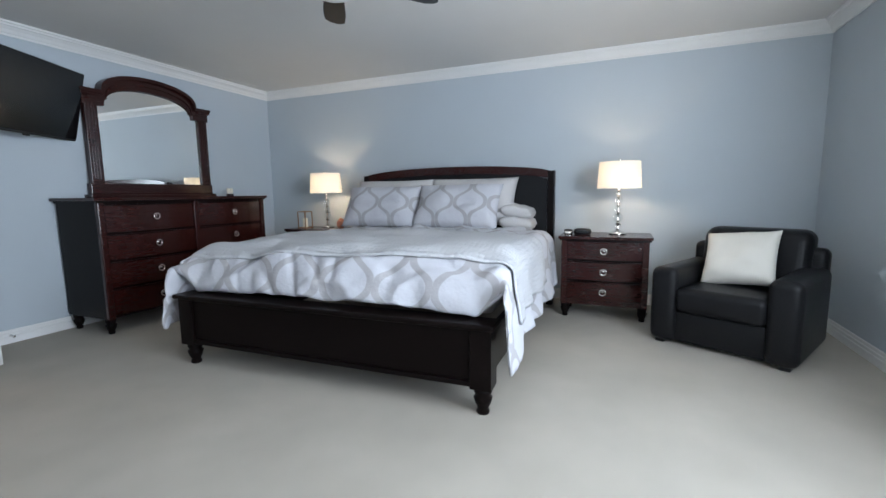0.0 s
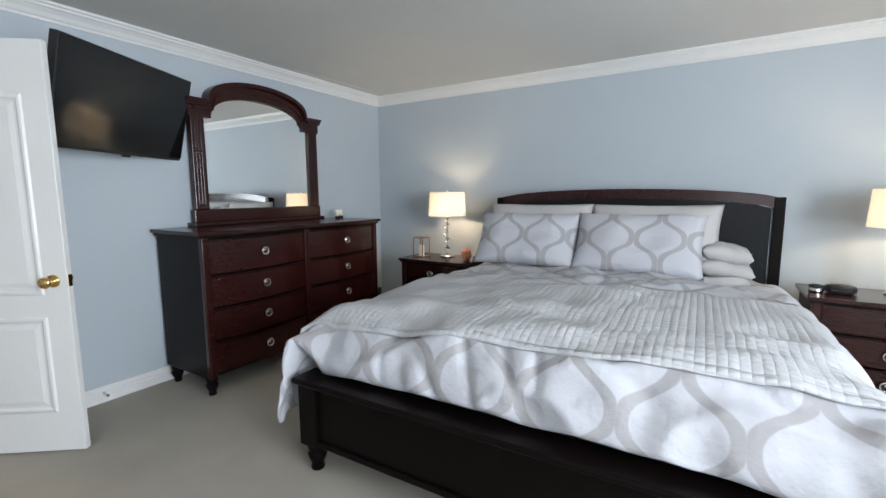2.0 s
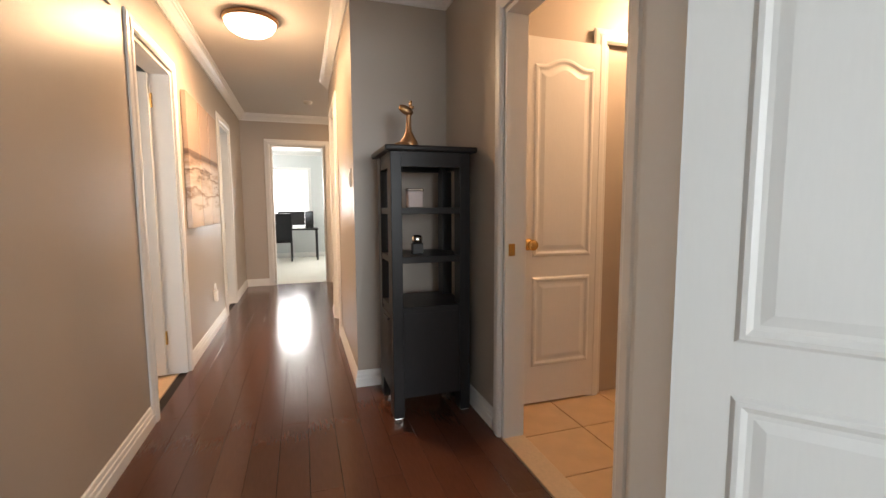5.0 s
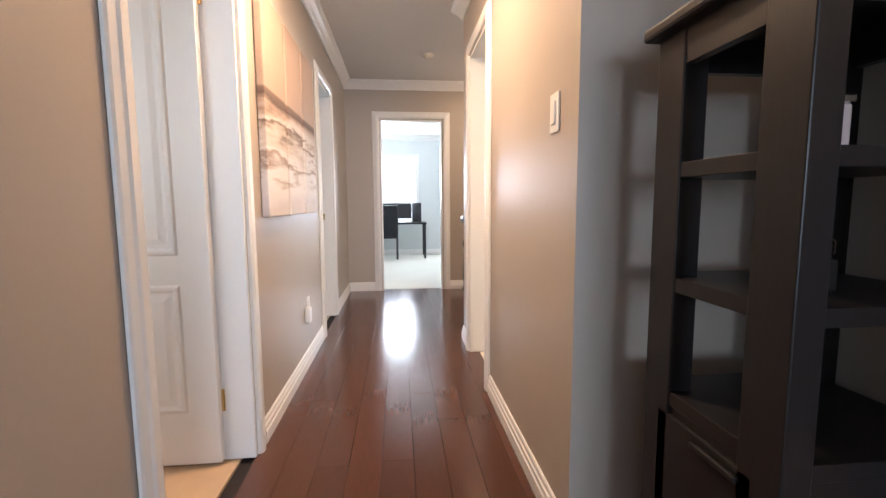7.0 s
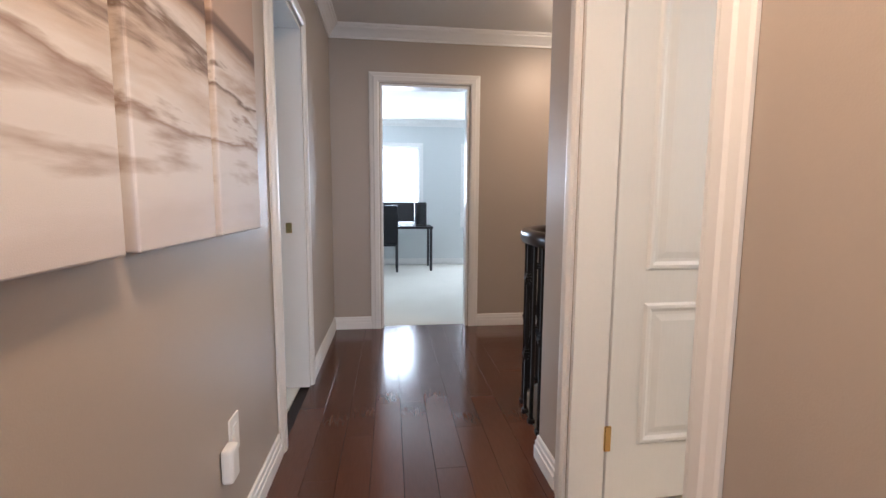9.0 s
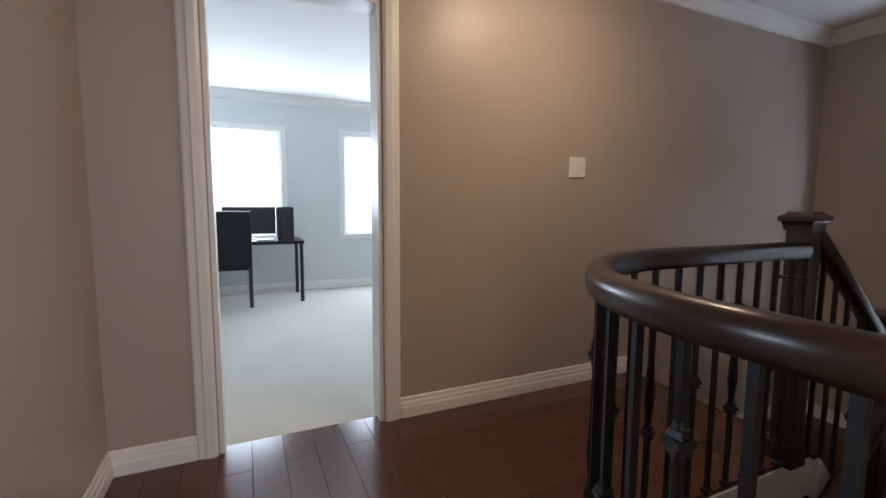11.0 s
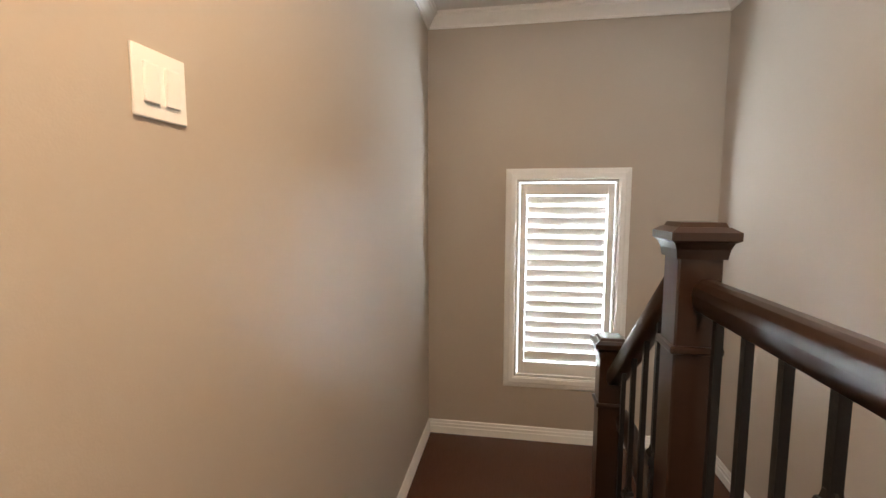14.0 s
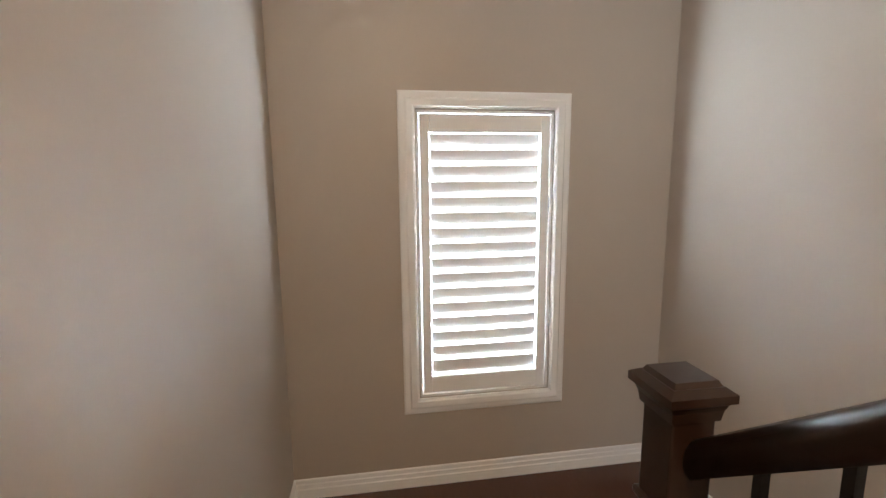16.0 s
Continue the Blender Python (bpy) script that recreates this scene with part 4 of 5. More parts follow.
def canvas_mat():
    m = mat("sepia_beach_print", (0.5, 0.42, 0.36), 0.7, scale=200, vary=0.05, bump=0.2, bscale=500)
    nt = m.node_tree
    n, l = nt.nodes, nt.links
    geo, sep, r = n.new("ShaderNodeNewGeometry"), n.new("ShaderNodeSeparateXYZ"), n.new("ShaderNodeValToRGB")
    l.new(geo.outputs["Position"], sep.inputs[0])
    wide, fine = n.new("ShaderNodeTexNoise"), n.new("ShaderNodeTexNoise")
    wide.inputs["Scale"].default_value, wide.inputs["Detail"].default_value, wide.inputs["Distortion"].default_value = 5.5, 6, 0.4
    fine.inputs["Scale"].default_value, fine.inputs["Detail"].default_value = 26.0, 5
    mp = n.new("ShaderNodeMapping")
    mp.inputs["Scale"].default_value = (1, 0.30, 1.9)
    l.new(geo.outputs["Position"], mp.inputs[0])
    l.new(mp.outputs[0], wide.inputs["Vector"])
    l.new(mp.outputs[0], fine.inputs["Vector"])
    # level sky and horizon above, breaking surf in the middle, window glare painted pale below
    h = math_node(nt, 'DIVIDE', math_node(nt, 'SUBTRACT', sep.outputs[2], 0.963), 0.95)
    surf = n.new("ShaderNodeMapRange")
    surf.inputs["From Min"].default_value, surf.inputs["From Max"].default_value = 0.575, 0.45
    l.new(h, surf.inputs["Value"])
    ripple = math_node(nt, 'ADD', math_node(nt, 'MULTIPLY', math_node(nt, 'SUBTRACT', wide.outputs["Fac"], 0.5), 0.42), math_node(nt, 'MULTIPLY', math_node(nt, 'SUBTRACT', fine.outputs["Fac"], 0.5), 0.10))
    v = math_node(nt, 'ADD', h, math_node(nt, 'MULTIPLY', ripple, surf.outputs[0]))
    l.new(v, r.inputs[0])
    e = r.color_ramp.elements
    e[0].position, e[0].color = 0.0, (0.60, 0.56, 0.56, 1)
    e[1].position, e[1].color = 1.0, (0.40, 0.29, 0.22, 1)
    for pos, c in ((0.10, (0.66, 0.63, 0.64)), (0.20, (0.68, 0.66, 0.66)), (0.27, (0.30, 0.22, 0.18)), (0.30, (0.66, 0.63, 0.61)), (0.38, (0.50, 0.42, 0.36)), (0.42, (0.16, 0.11, 0.08)),
                   (0.45, (0.62, 0.57, 0.53)), (0.51, (0.38, 0.28, 0.21)), (0.55, (0.10, 0.065, 0.05)), (0.578, (0.17, 0.11, 0.085)), (0.59, (0.42, 0.31, 0.24))):
        k = e.new(pos)
        k.color = (*c, 1)
    l.new(r.outputs[0], n["Principled BSDF"].inputs["Base Color"])
    return m


CANVAS = canvas_mat()
for y0, y1 in ((7.50, 7.845), (7.885, 8.22), (8.26, 8.595)):
    c = thing("canvas_print", (XL, (y0 + y1) / 2, 0.963), "sepia shoreline canvas panel of a three-part print", "picture", "three-part canvas print")
    h = (y1 - y0) / 2
    part("canvas", boxed(0.003, 0.036, -h, h, 0, 0.95, bevel=0.004), CANVAS, c)


def plate(name, x, y, z, normal, w, h, label, rockers=1):
    e = thing(name, (x, y, z), label, "switch", turn={(1, 0): 90, (-1, 0): -90, (0, -1): 0, (0, 1): 180}[normal])
    part("plate", boxed(-w / 2, w / 2, -0.006, 0.0, -h / 2, h / 2, bevel=0.002), WHITE, e)
    for i in range(rockers):
        cx = (i - (rockers - 1) / 2) * 0.046
        bm = boxed(cx - 0.016, cx + 0.016, -0.011, -0.004, -0.033, 0.033, bevel=0.002)
        part("rocker", bm, WHITE, e)
    return e


det = thing("smoke_detector", (1.025, 9.73, HC), "small off-white round smoke detector on the hall ceiling", "smoke detector")
part("base", lathe(bmesh.new(), [(0.050, -0.012), (0.055, -0.008), (0.055, 0.0)], 28), PILLOWC, det, "", True)
part("cover", lathe(bmesh.new(), [(0.020, -0.034), (0.040, -0.028), (0.047, -0.014), (0.047, -0.012)], 28), PILLOWC, det, "", True)
plate("light_switch", 2.396, YE, 1.275, (0, -1), 0.116, 0.116, "white two-rocker light switch on the taupe wall", 2)
plate("light_switch", XR, 6.84, 1.285, (-1, 0), 0.072, 0.116, "white single-rocker light switch on the taupe wall")
plate("wall_outlet", XL, 8.36, 0.37, (1, 0), 0.072, 0.116, "white wall outlet above the baseboard", 1)
o = thing("plug_in_night_light", (XL, 8.28, 0.34), "white plug-in night light in the wall outlet", "night light")
part("body", boxed(0.002, 0.035, -0.03, 0.03, -0.06, 0.04, bevel=0.010), WHITE, o)
vent = thing("wall_vent", (XL, 6.15, 2.10), "beige return-air grille high on the hall wall", "vent")
bm = bmesh.new()
for y0, y1, z0, z1 in ((-0.20, 0.20, -0.12, -0.095), (-0.20, 0.20, 0.095, 0.12), (-0.20, -0.175, -0.095, 0.095), (0.175, 0.20, -0.095, 0.095), (-0.012, 0.012, -0.095, 0.095)):
    box(bm, 0.0, 0.014, y0, y1, z0, z1, bevel=0.002, seg=1)
part("frame", bm, TAUPE, vent)
part("backing", boxed(0.001, 0.004, -0.175, 0.175, -0.095, 0.095), ESPRESSO, vent)
for i in range(9):
    part("slat", boxed(0.004, 0.011, -0.175, 0.175, -0.09 + i * 0.021, -0.078 + i * 0.021), TAUPE, vent)
for x, y, n in ((XK + 0.03, B1 - 0.018, 0), (XL - 0.085, M1 - 0.018, 0)):
    s = thing("strike_plate", (x, y, 0.905), "brass strike plate let into the white door jamb", "strike plate")
    part("plate", boxed(-0.016, 0.016, -0.003, 0.0, -0.028, 0.028, bevel=0.001), BRASS, s)

# ---- bed ----
BX, BY, BROT = 2.735, 2.125, 4.3
bed = thing("bed", (BX, BY, 0), "espresso wooden king bed frame with a padded arched headboard", "bed", turn=BROT)
HB = 2.27                                      # headboard position along the bed
HWB = 0.995
legp = [(0.030, 0), (0.034, 0.012), (0.027, 0.03), (0.040, 0.055), (0.048, 0.085), (0.036, 0.10), (0.046, 0.112), (0.046, 0.125), (0.036, 0.135)]
for s in (-1, 1):
    part("leg", lathe(bmesh.new(), legp, 24, (0.03, s * 0.985, 0)), ESPRESSO, bed, "turned bun foot", True)
    part("post", boxed(-0.025, 0.085, s * 0.985 - 0.055, s * 0.985 + 0.055, 0.135, 0.455, bevel=0.004), ESPRESSO, bed)
    part("side_rail", boxed(0.08, HB, s * 0.99 - 0.018, s * 0.99 + 0.018, 0.17, 0.40, bevel=0.004), ESPRESSO, bed)
    part("post", boxed(HB - 0.01, HB + 0.075, s * HWB - 0.032, s * HWB + 0.032, 0.0, 1.285, bevel=0.006), ESPRESSO, bed)
part("footboard", boxed(-0.005, 0.06, -0.94, 0.94, 0.145, 0.44, bevel=0.004), ESPRESSO, bed)
part("top_cap", boxed(-0.05, 0.11, -1.06, 1.06, 0.44, 0.468, bevel=0.010), ESPRESSO, bed)
part("bottom_moulding", boxed(-0.02, 0.02, -0.94, 0.94, 0.145, 0.175, bevel=0.006), ESPRESSO, bed)
N = 24
ys = [-HWB + 2 * HWB * i / N for i in range(N + 1)]
arch = lambda y: 1.265 + 0.085 * math.sqrt(max(0, 1 - (y / (HWB + 0.02)) ** 2))
part("crest_rail", prism(bmesh.new(), [(y, arch(y) - 0.075) for y in ys] + [(y, arch(y)) for y in ys[::-1]], HB - 0.005, HB + 0.075, "x"), CHERRY, bed)
part("padded_panel", prism(bmesh.new(), [(-HWB + 0.04, 0.45)] + [(y * 0.96, arch(y) - 0.07) for y in ys] + [(HWB - 0.04, 0.45)], HB + 0.015, HB + 0.05, "x"), LEATHER, bed, "black leather padded panel")
mattress = thing("mattress", (BX, BY, 0), "white mattress on the bed frame, under the duvet", "mattress", turn=BROT)
part("body", boxed(0.36, 2.24, -0.95, 0.95, 0.40, 0.64, bevel=0.05, seg=4), SHEET, mattress)


def drape(name, u0, u1, top, half, hang_l, hang_r, material, foot_drop, puff, wave, parent, nu=70, nv=130, skew=0.0, lift=0.0):
    """Cloth over the bed: u along the bed from the foot, v across as arc length; it rounds over the shoulders and hangs down."""
    R = 0.11
    bm = bmesh.new()
    uvl = bm.loops.layers.uv.new("UVMap")
    flat = half - R
    bend = R * math.pi / 2
    vmax_l, vmax_r = flat + bend + hang_l, flat + bend + hang_r
    verts, uvs = [], {}
    for i in range(nu + 1):
        a = i / nu
        row = []
        for j in range(nv + 1):
            v = -vmax_r + (vmax_l + vmax_r) * j / nv
            u = u0 + (u1 - u0) * a + skew * v
            s = abs(v)
            if s < flat:
                y, drop = s, 0.0
            elif s < flat + bend:
                t = (s - flat) / R
                y, drop = flat + R * math.sin(t), R * (1 - math.cos(t))
            else:
                y, drop = half, R + s - flat - bend
            # the foot end rounds down into the footboard
            x, fd = u, 0.0
            RF = 0.30
            if foot_drop and u < foot_drop:
                t = foot_drop - u
                if t < RF * math.pi / 2:
                    x, fd = foot_drop - RF * math.sin(t / RF), RF * (1 - math.cos(t / RF))
                else:
                    x, fd = foot_drop - RF, RF + t - RF * math.pi / 2
            p = Vector((u * 1.6, v * 1.6, 3.1 * lift))
            nz = noise.noise(p * 2.2) * 0.6 + noise.noise(p * 5.5) * 0.3
            fold = noise.noise(Vector((u * 7 + 1.7 * v, v * 2.5, 9))) * noise.noise(Vector((u * 1.3, v * 1.3, 4)))
            crease = max(0.0, 1 - 3.2 * abs(noise.noise(Vector((u * 3.1 + v * 1.4, v * 2.2 - u * 0.9, 17))))) ** 2 - max(0.0, 1 - 3.0 * abs(noise.noise(Vector((u * 2.2 - v * 1.9, v * 3.3, 31))))) ** 2
            side = min(1.0, max(0.0, (s - flat) / bend))
            flare = side * max(0.0, drop - R) * 0.12 + side * wave * math.sin(u * 13 + noise.noise(p) * 4) * min(1, drop * 2)
            z = top - drop - fd * (1 - 0.85 * side) + lift + (1 - side) * puff * nz + puff * 2.4 * fold
            z += puff * 0.42 * crease * (0.35 if lift else 1.0)
            z += 0.03 * (1 - (min(s, half) / half) ** 2)
            x -= puff * 0.6 * crease * (fd > 0.05) * (0.35 if lift else 1.0)
            x -= puff * 0.8 * nz * (fd > 0.05) + puff * 1.2 * fold * (fd > 0.05)
            tail = side * max(0.0, 1 - (u + 0.1) / 0.6)
            x -= 0.12 * tail * min(1.0, drop / 0.3)
            y += 0.05 * tail
            z += 0.03 * tail
            vt = bm.verts.new((x, math.copysign(y + flare + lift * side + side * puff * 0.7 * nz, v), max(z, 0.06)))
            uvs[vt] = (v, u)
            row.append(vt)
        verts.append(row)
    for a, b in zip(verts, verts[1:]):
        for j in range(nv):
            f = bm.faces.new((a[j], a[j + 1], b[j + 1], b[j]))
            for lp in f.loops:
                lp[uvl].uv = uvs[lp.vert]
    ob = part(name, bm, material, parent, "", True)
    sol = ob.modifiers.new("thick", "SOLIDIFY")
    sol.thickness, sol.offset = 0.012, -1
    return ob


duvet = thing("duvet", (BX, BY, 0), "white duvet with a grey ogee lattice, spread over the bed", "duvet", turn=BROT)
drape("cover", -0.10, 1.98, 0.745, 1.06, 0.38, 0.37, OGEE, 0.34, 0.030, 0.03, duvet, nu=120, nv=190)
quilt = thing("quilted_coverlet", (BX, BY, 0), "pale grey quilted coverlet folded across the bed", "coverlet", turn=BROT)
drape("cover", 0.15, 1.25, 0.745, 1.06, 0.10, 0.24, QUILT, 0.34, 0.030, 0.02, quilt, nu=40, skew=-0.06, lift=0.020)

drape("hem", 0.147, 0.178, 0.745, 1.06, 0.10, 0.24, QUILT, 0.34, 0.030, 0.02, quilt, nu=2, skew=-0.06, lift=0.0212)


def pillow(name, place, w, h, t, tilt, turn, material, label, group, cat="pillow", roll=0):
    bm = bmesh.new()
    uvl = bm.loops.layers.uv.new("UVMap")
    nx, ny = 30, 22
    for s in (1, -1):
        g, uvs = [], {}
        for i in range(nx + 1):
            row = []
            for j in range(ny + 1):
                a, b = 2 * i / nx - 1, 2 * j / ny - 1
                f = max(0.0, (1 - a ** 4) * (1 - b ** 4)) ** 0.55
                pin = 1 - 0.05 * (1 - a * a) - 0.0
                pin2 = 1 - 0.06 * (1 - b * b)
                nz = noise.noise(Vector((a * 2.2 + place[0] * 7, b * 2.2, s + place[1] * 5)))
                x, z = a * w / 2 * pin2, b * h / 2 * pin
                v = bm.verts.new((x, -s * (t / 2 * f * (1 + 0.28 * nz) + 0.003), z + h / 2))
                uvs[v] = (x, z)
                row.append(v)
            g.append(row)
        for a, b in zip(g, g[1:]):
            for j in range(ny):
                f = bm.faces.new((a[j], a[j + 1], b[j + 1], b[j]))
                for lp in f.loops:
                    lp[uvl].uv = uvs[lp.vert]
    bmesh.ops.remove_doubles(bm, verts=bm.verts[:], dist=0.0061)
    e = thing(name, place, label, cat, group)
    e.matrix_world = pose(*place, 0, 0, turn) @ pose(0, 0, 0, -tilt, roll, 0)
    part("cover", bm, material, e, "", True)
    return e


def on_bed(u, v, z):
    c, s = math.cos(radians(BROT)), math.sin(radians(BROT))
    return (BX + c * u - s * v, BY + s * u + c * v, z)


T = -90 + BROT
pillow("pillow", on_bed(2.10, 0.64, 0.77), 0.90, 0.50, 0.19, 22, T, SHEET, "plain pale grey pillow leaning on the headboard", "plain bed pillows")
pillow("pillow", on_bed(2.10, -0.24, 0.77), 0.90, 0.50, 0.19, 22, T, SHEET, "plain pale grey pillow leaning on the headboard", "plain bed pillows")
pillow("patterned_pillow", on_bed(1.86, 0.64, 0.76), 0.84, 0.46, 0.20, 30, T + 2, OGEES, "white pillow with a grey ogee lattice, propped up", "patterned pillows")
pillow("patterned_pillow", on_bed(1.84, -0.16, 0.76), 0.86, 0.47, 0.20, 30, T - 2, OGEES, "white pillow with a grey ogee lattice, propped up", "patterned pillows")
pillow("stacked_pillow", on_bed(2.17, -0.87, 0.78), 0.36, 0.32, 0.13, 82, T + 90, SHEET, "flat grey pillow stacked at the bed edge", "stacked pillows")
pillow("stacked_pillow", on_bed(2.18, -0.86, 0.88), 0.33, 0.30, 0.12, 80, T + 90, SHEET, "flat grey pillow stacked at the bed edge", "stacked pillows")


# ---- bedroom furniture ----
def bow_front(bm, x0, x1, z0, z1, y, depth, amp, n=14, flip=1, bevel=0.004):
    """A drawer front that bows out towards -y."""
    pts = []
    for i in range(n + 1):
        u = i / n
        pts.append((x0 + (x1 - x0) * u, y - amp * flip * math.sin(math.pi * u) ** 1.0))
    outline = pts + [(x1, y + depth), (x0, y + depth)]
    prism(bm, outline, z0, z1, "z")
    return bm


def ring_pull(parent, x, y, z):
    bm = lathe(bmesh.new(), [(0.010, 0), (0.011, 0.004), (0.008, 0.010), (0.004, 0.012)], 20)
    o = part("pull_plate", bm, CHROME, parent, "polished nickel back plate", True)
    o.matrix_basis = pose(x, y, z, 90, 0, 0)
    seg = 24
    bm = bmesh.new()
    path = [Vector((0.024 * math.cos(2 * math.pi * i / seg), 0, 0.024 * math.sin(2 * math.pi * i / seg))) for i in range(seg)]
    rings = []
    for i, p in enumerate(path):
        out = p.normalized()
        rings.append([bm.verts.new(p + out * 0.006 * math.cos(a) + Vector((0, 0.006 * math.sin(a), 0))) for a in [2 * math.pi * k / 8 for k in range(8)]])
    for i in range(seg):
        a, b = rings[i], rings[(i + 1) % seg]
        for k in range(8):
            bm.faces.new((a[k], a[(k + 1) % 8], b[(k + 1) % 8], b[k]))
    o = part("pull_ring", bm, CHROME, parent, "polished nickel ring pull", True)
    o.matrix_basis = pose(x, y - 0.012, z - 0.006)


FOOT = [(0.022, 0), (0.026, 0.012), (0.022, 0.025), (0.034, 0.05), (0.040, 0.075), (0.030, 0.088), (0.038, 0.10), (0.038, 0.125)]
# dresser: local x along the wall, local y 0 at the front
dr = thing("dresser", (3.61, 4.315, 0), "dark cherry eight-drawer dresser with bowed fronts and ring pulls", "dresser", turn=SKEW)
DW, DD, DH = 0.84, 0.525, 1.09
part("body", boxed(-DW, DW, 0.02, DD, 0.125, DH - 0.035, bevel=0.004), ESPRESSO, dr)
for x, y in ((-DW + 0.04, 0.05), (DW - 0.04, 0.05), (-DW + 0.04, DD - 0.05), (DW - 0.04, DD - 0.05), (0, 0.05)):
    part("foot", lathe(bmesh.new(), FOOT, 20, (x, y, 0)), ESPRESSO, dr, "turned foot", True)
for x in (-DW, -0.025, DW - 0.05):
    part("stile", boxed(x, x + 0.05, -0.012, 0.03, 0.125, DH - 0.035, bevel=0.008), CHERRY, dr)
tp = []
for i in range(29):
    u = i / 28
    x = -DW - 0.03 + (2 * DW + 0.06) * u
    k = abs(math.sin(2 * math.pi * max(0, min(1, (x + DW) / (2 * DW)))))
    tp.append((x, -0.035 - 0.03 * k))
part("top", prism(bmesh.new(), tp + [(DW + 0.03, DD + 0.02), (-DW - 0.03, DD + 0.02)], DH - 0.024, DH, "z"), CHERRY, dr)
part("top_moulding", prism(bmesh.new(), [(x * 0.985, y + 0.016) for x, y in tp] + [(DW + 0.012, DD + 0.01), (-DW - 0.012, DD + 0.01)], DH - 0.042, DH - 0.0245, "z"), ESPRESSO, dr)
rows = [(0.155, 0.362), (0.377, 0.582), (0.597, 0.800), (0.815, 1.036)]
for x0, x1 in ((-DW + 0.055, -0.03), (0.03, DW - 0.055)):
    for z0, z1 in rows:
        drawer = part("drawer", bow_front(bmesh.new(), x0, x1, z0, z1, 0.0, 0.03, 0.035), CHERRY, dr)
        part("drawer_lip", bow_front(bmesh.new(), x0, x1, z1 - 0.010, z1 - 0.002, -0.006, 0.03, 0.035), ESPRESSO, drawer)
        ring_pull(drawer, (x0 + x1) / 2, -0.036, (z0 + z1) / 2 + 0.01)
# dresser mirror
mi = thing("dresser_mirror", (3.592, 4.830, DH), "arched mirror in a moulded dark cherry frame standing on the dresser", "mirror", turn=SKEW)
MZ = 0.868
part("base", boxed(-0.62, 0.62, -0.06, 0.05, 0.0, 0.030, bevel=0.006), CHERRY, mi)
part("bottom_rail", boxed(-0.60, 0.60, -0.03, 0.03, 0.03, 0.125, bevel=0.006), CHERRY, mi)
for s in (-1, 1):
    part("pilaster", boxed(s * 0.535 - 0.05, s * 0.535 + 0.05, -0.03, 0.03, 0.125, MZ, bevel=0.005), CHERRY, mi)
    for k in (-0.022, 0.0, 0.022):
        part("flute", boxed(s * 0.535 + k - 0.007, s * 0.535 + k + 0.007, -0.036, -0.028, 0.16, MZ - 0.06, bevel=0.003), CHERRY, mi)
    part("capital", boxed(s * 0.545 - 0.072, s * 0.545 + 0.072, -0.05, 0.035, MZ, MZ + 0.03, bevel=0.006), CHERRY, mi)


def arch_pts(half, spring, rise, flat, n=28):
    """An arched top line: short level shoulders, then a segment of circle."""
    pts = [(-half, spring)]
    w = half - flat
    for i in range(n + 1):
        a = math.pi * i / n
        pts.append((-w * math.cos(a), spring + rise * math.sin(a) ** 0.8))
    return pts + [(half, spring)]


outer = arch_pts(0.60, MZ + 0.028, 0.185, 0.17)
inn = arch_pts(0.60, MZ - 0.075, 0.185, 0.17)
part("arched_crest", prism(bmesh.new(), inn + outer[::-1], -0.032, 0.028, "y"), CHERRY, mi)
o1, o2 = arch_pts(0.625, MZ + 0.052, 0.185, 0.17), arch_pts(0.61, MZ + 0.022, 0.185, 0.17)
part("cornice", prism(bmesh.new(), o2 + o1[::-1], -0.062, 0.034, "y"), CHERRY, mi)
o1, o2 = arch_pts(0.56, MZ + 0.0, 0.18, 0.15), arch_pts(0.56, MZ - 0.02, 0.18, 0.15)
part("bead", prism(bmesh.new(), o2 + o1[::-1], -0.042, -0.030, "y"), CHERRY, mi)
gl = [(-0.50, 0.12), (0.50, 0.12), (0.50, MZ - 0.03)] + arch_pts(0.50, MZ - 0.03, 0.15, 0.08)[::-1][1:-1] + [(-0.50, MZ - 0.03)]
part("glass", prism(bmesh.new(), gl, -0.006, -0.002, "y"), MIRROR, mi)


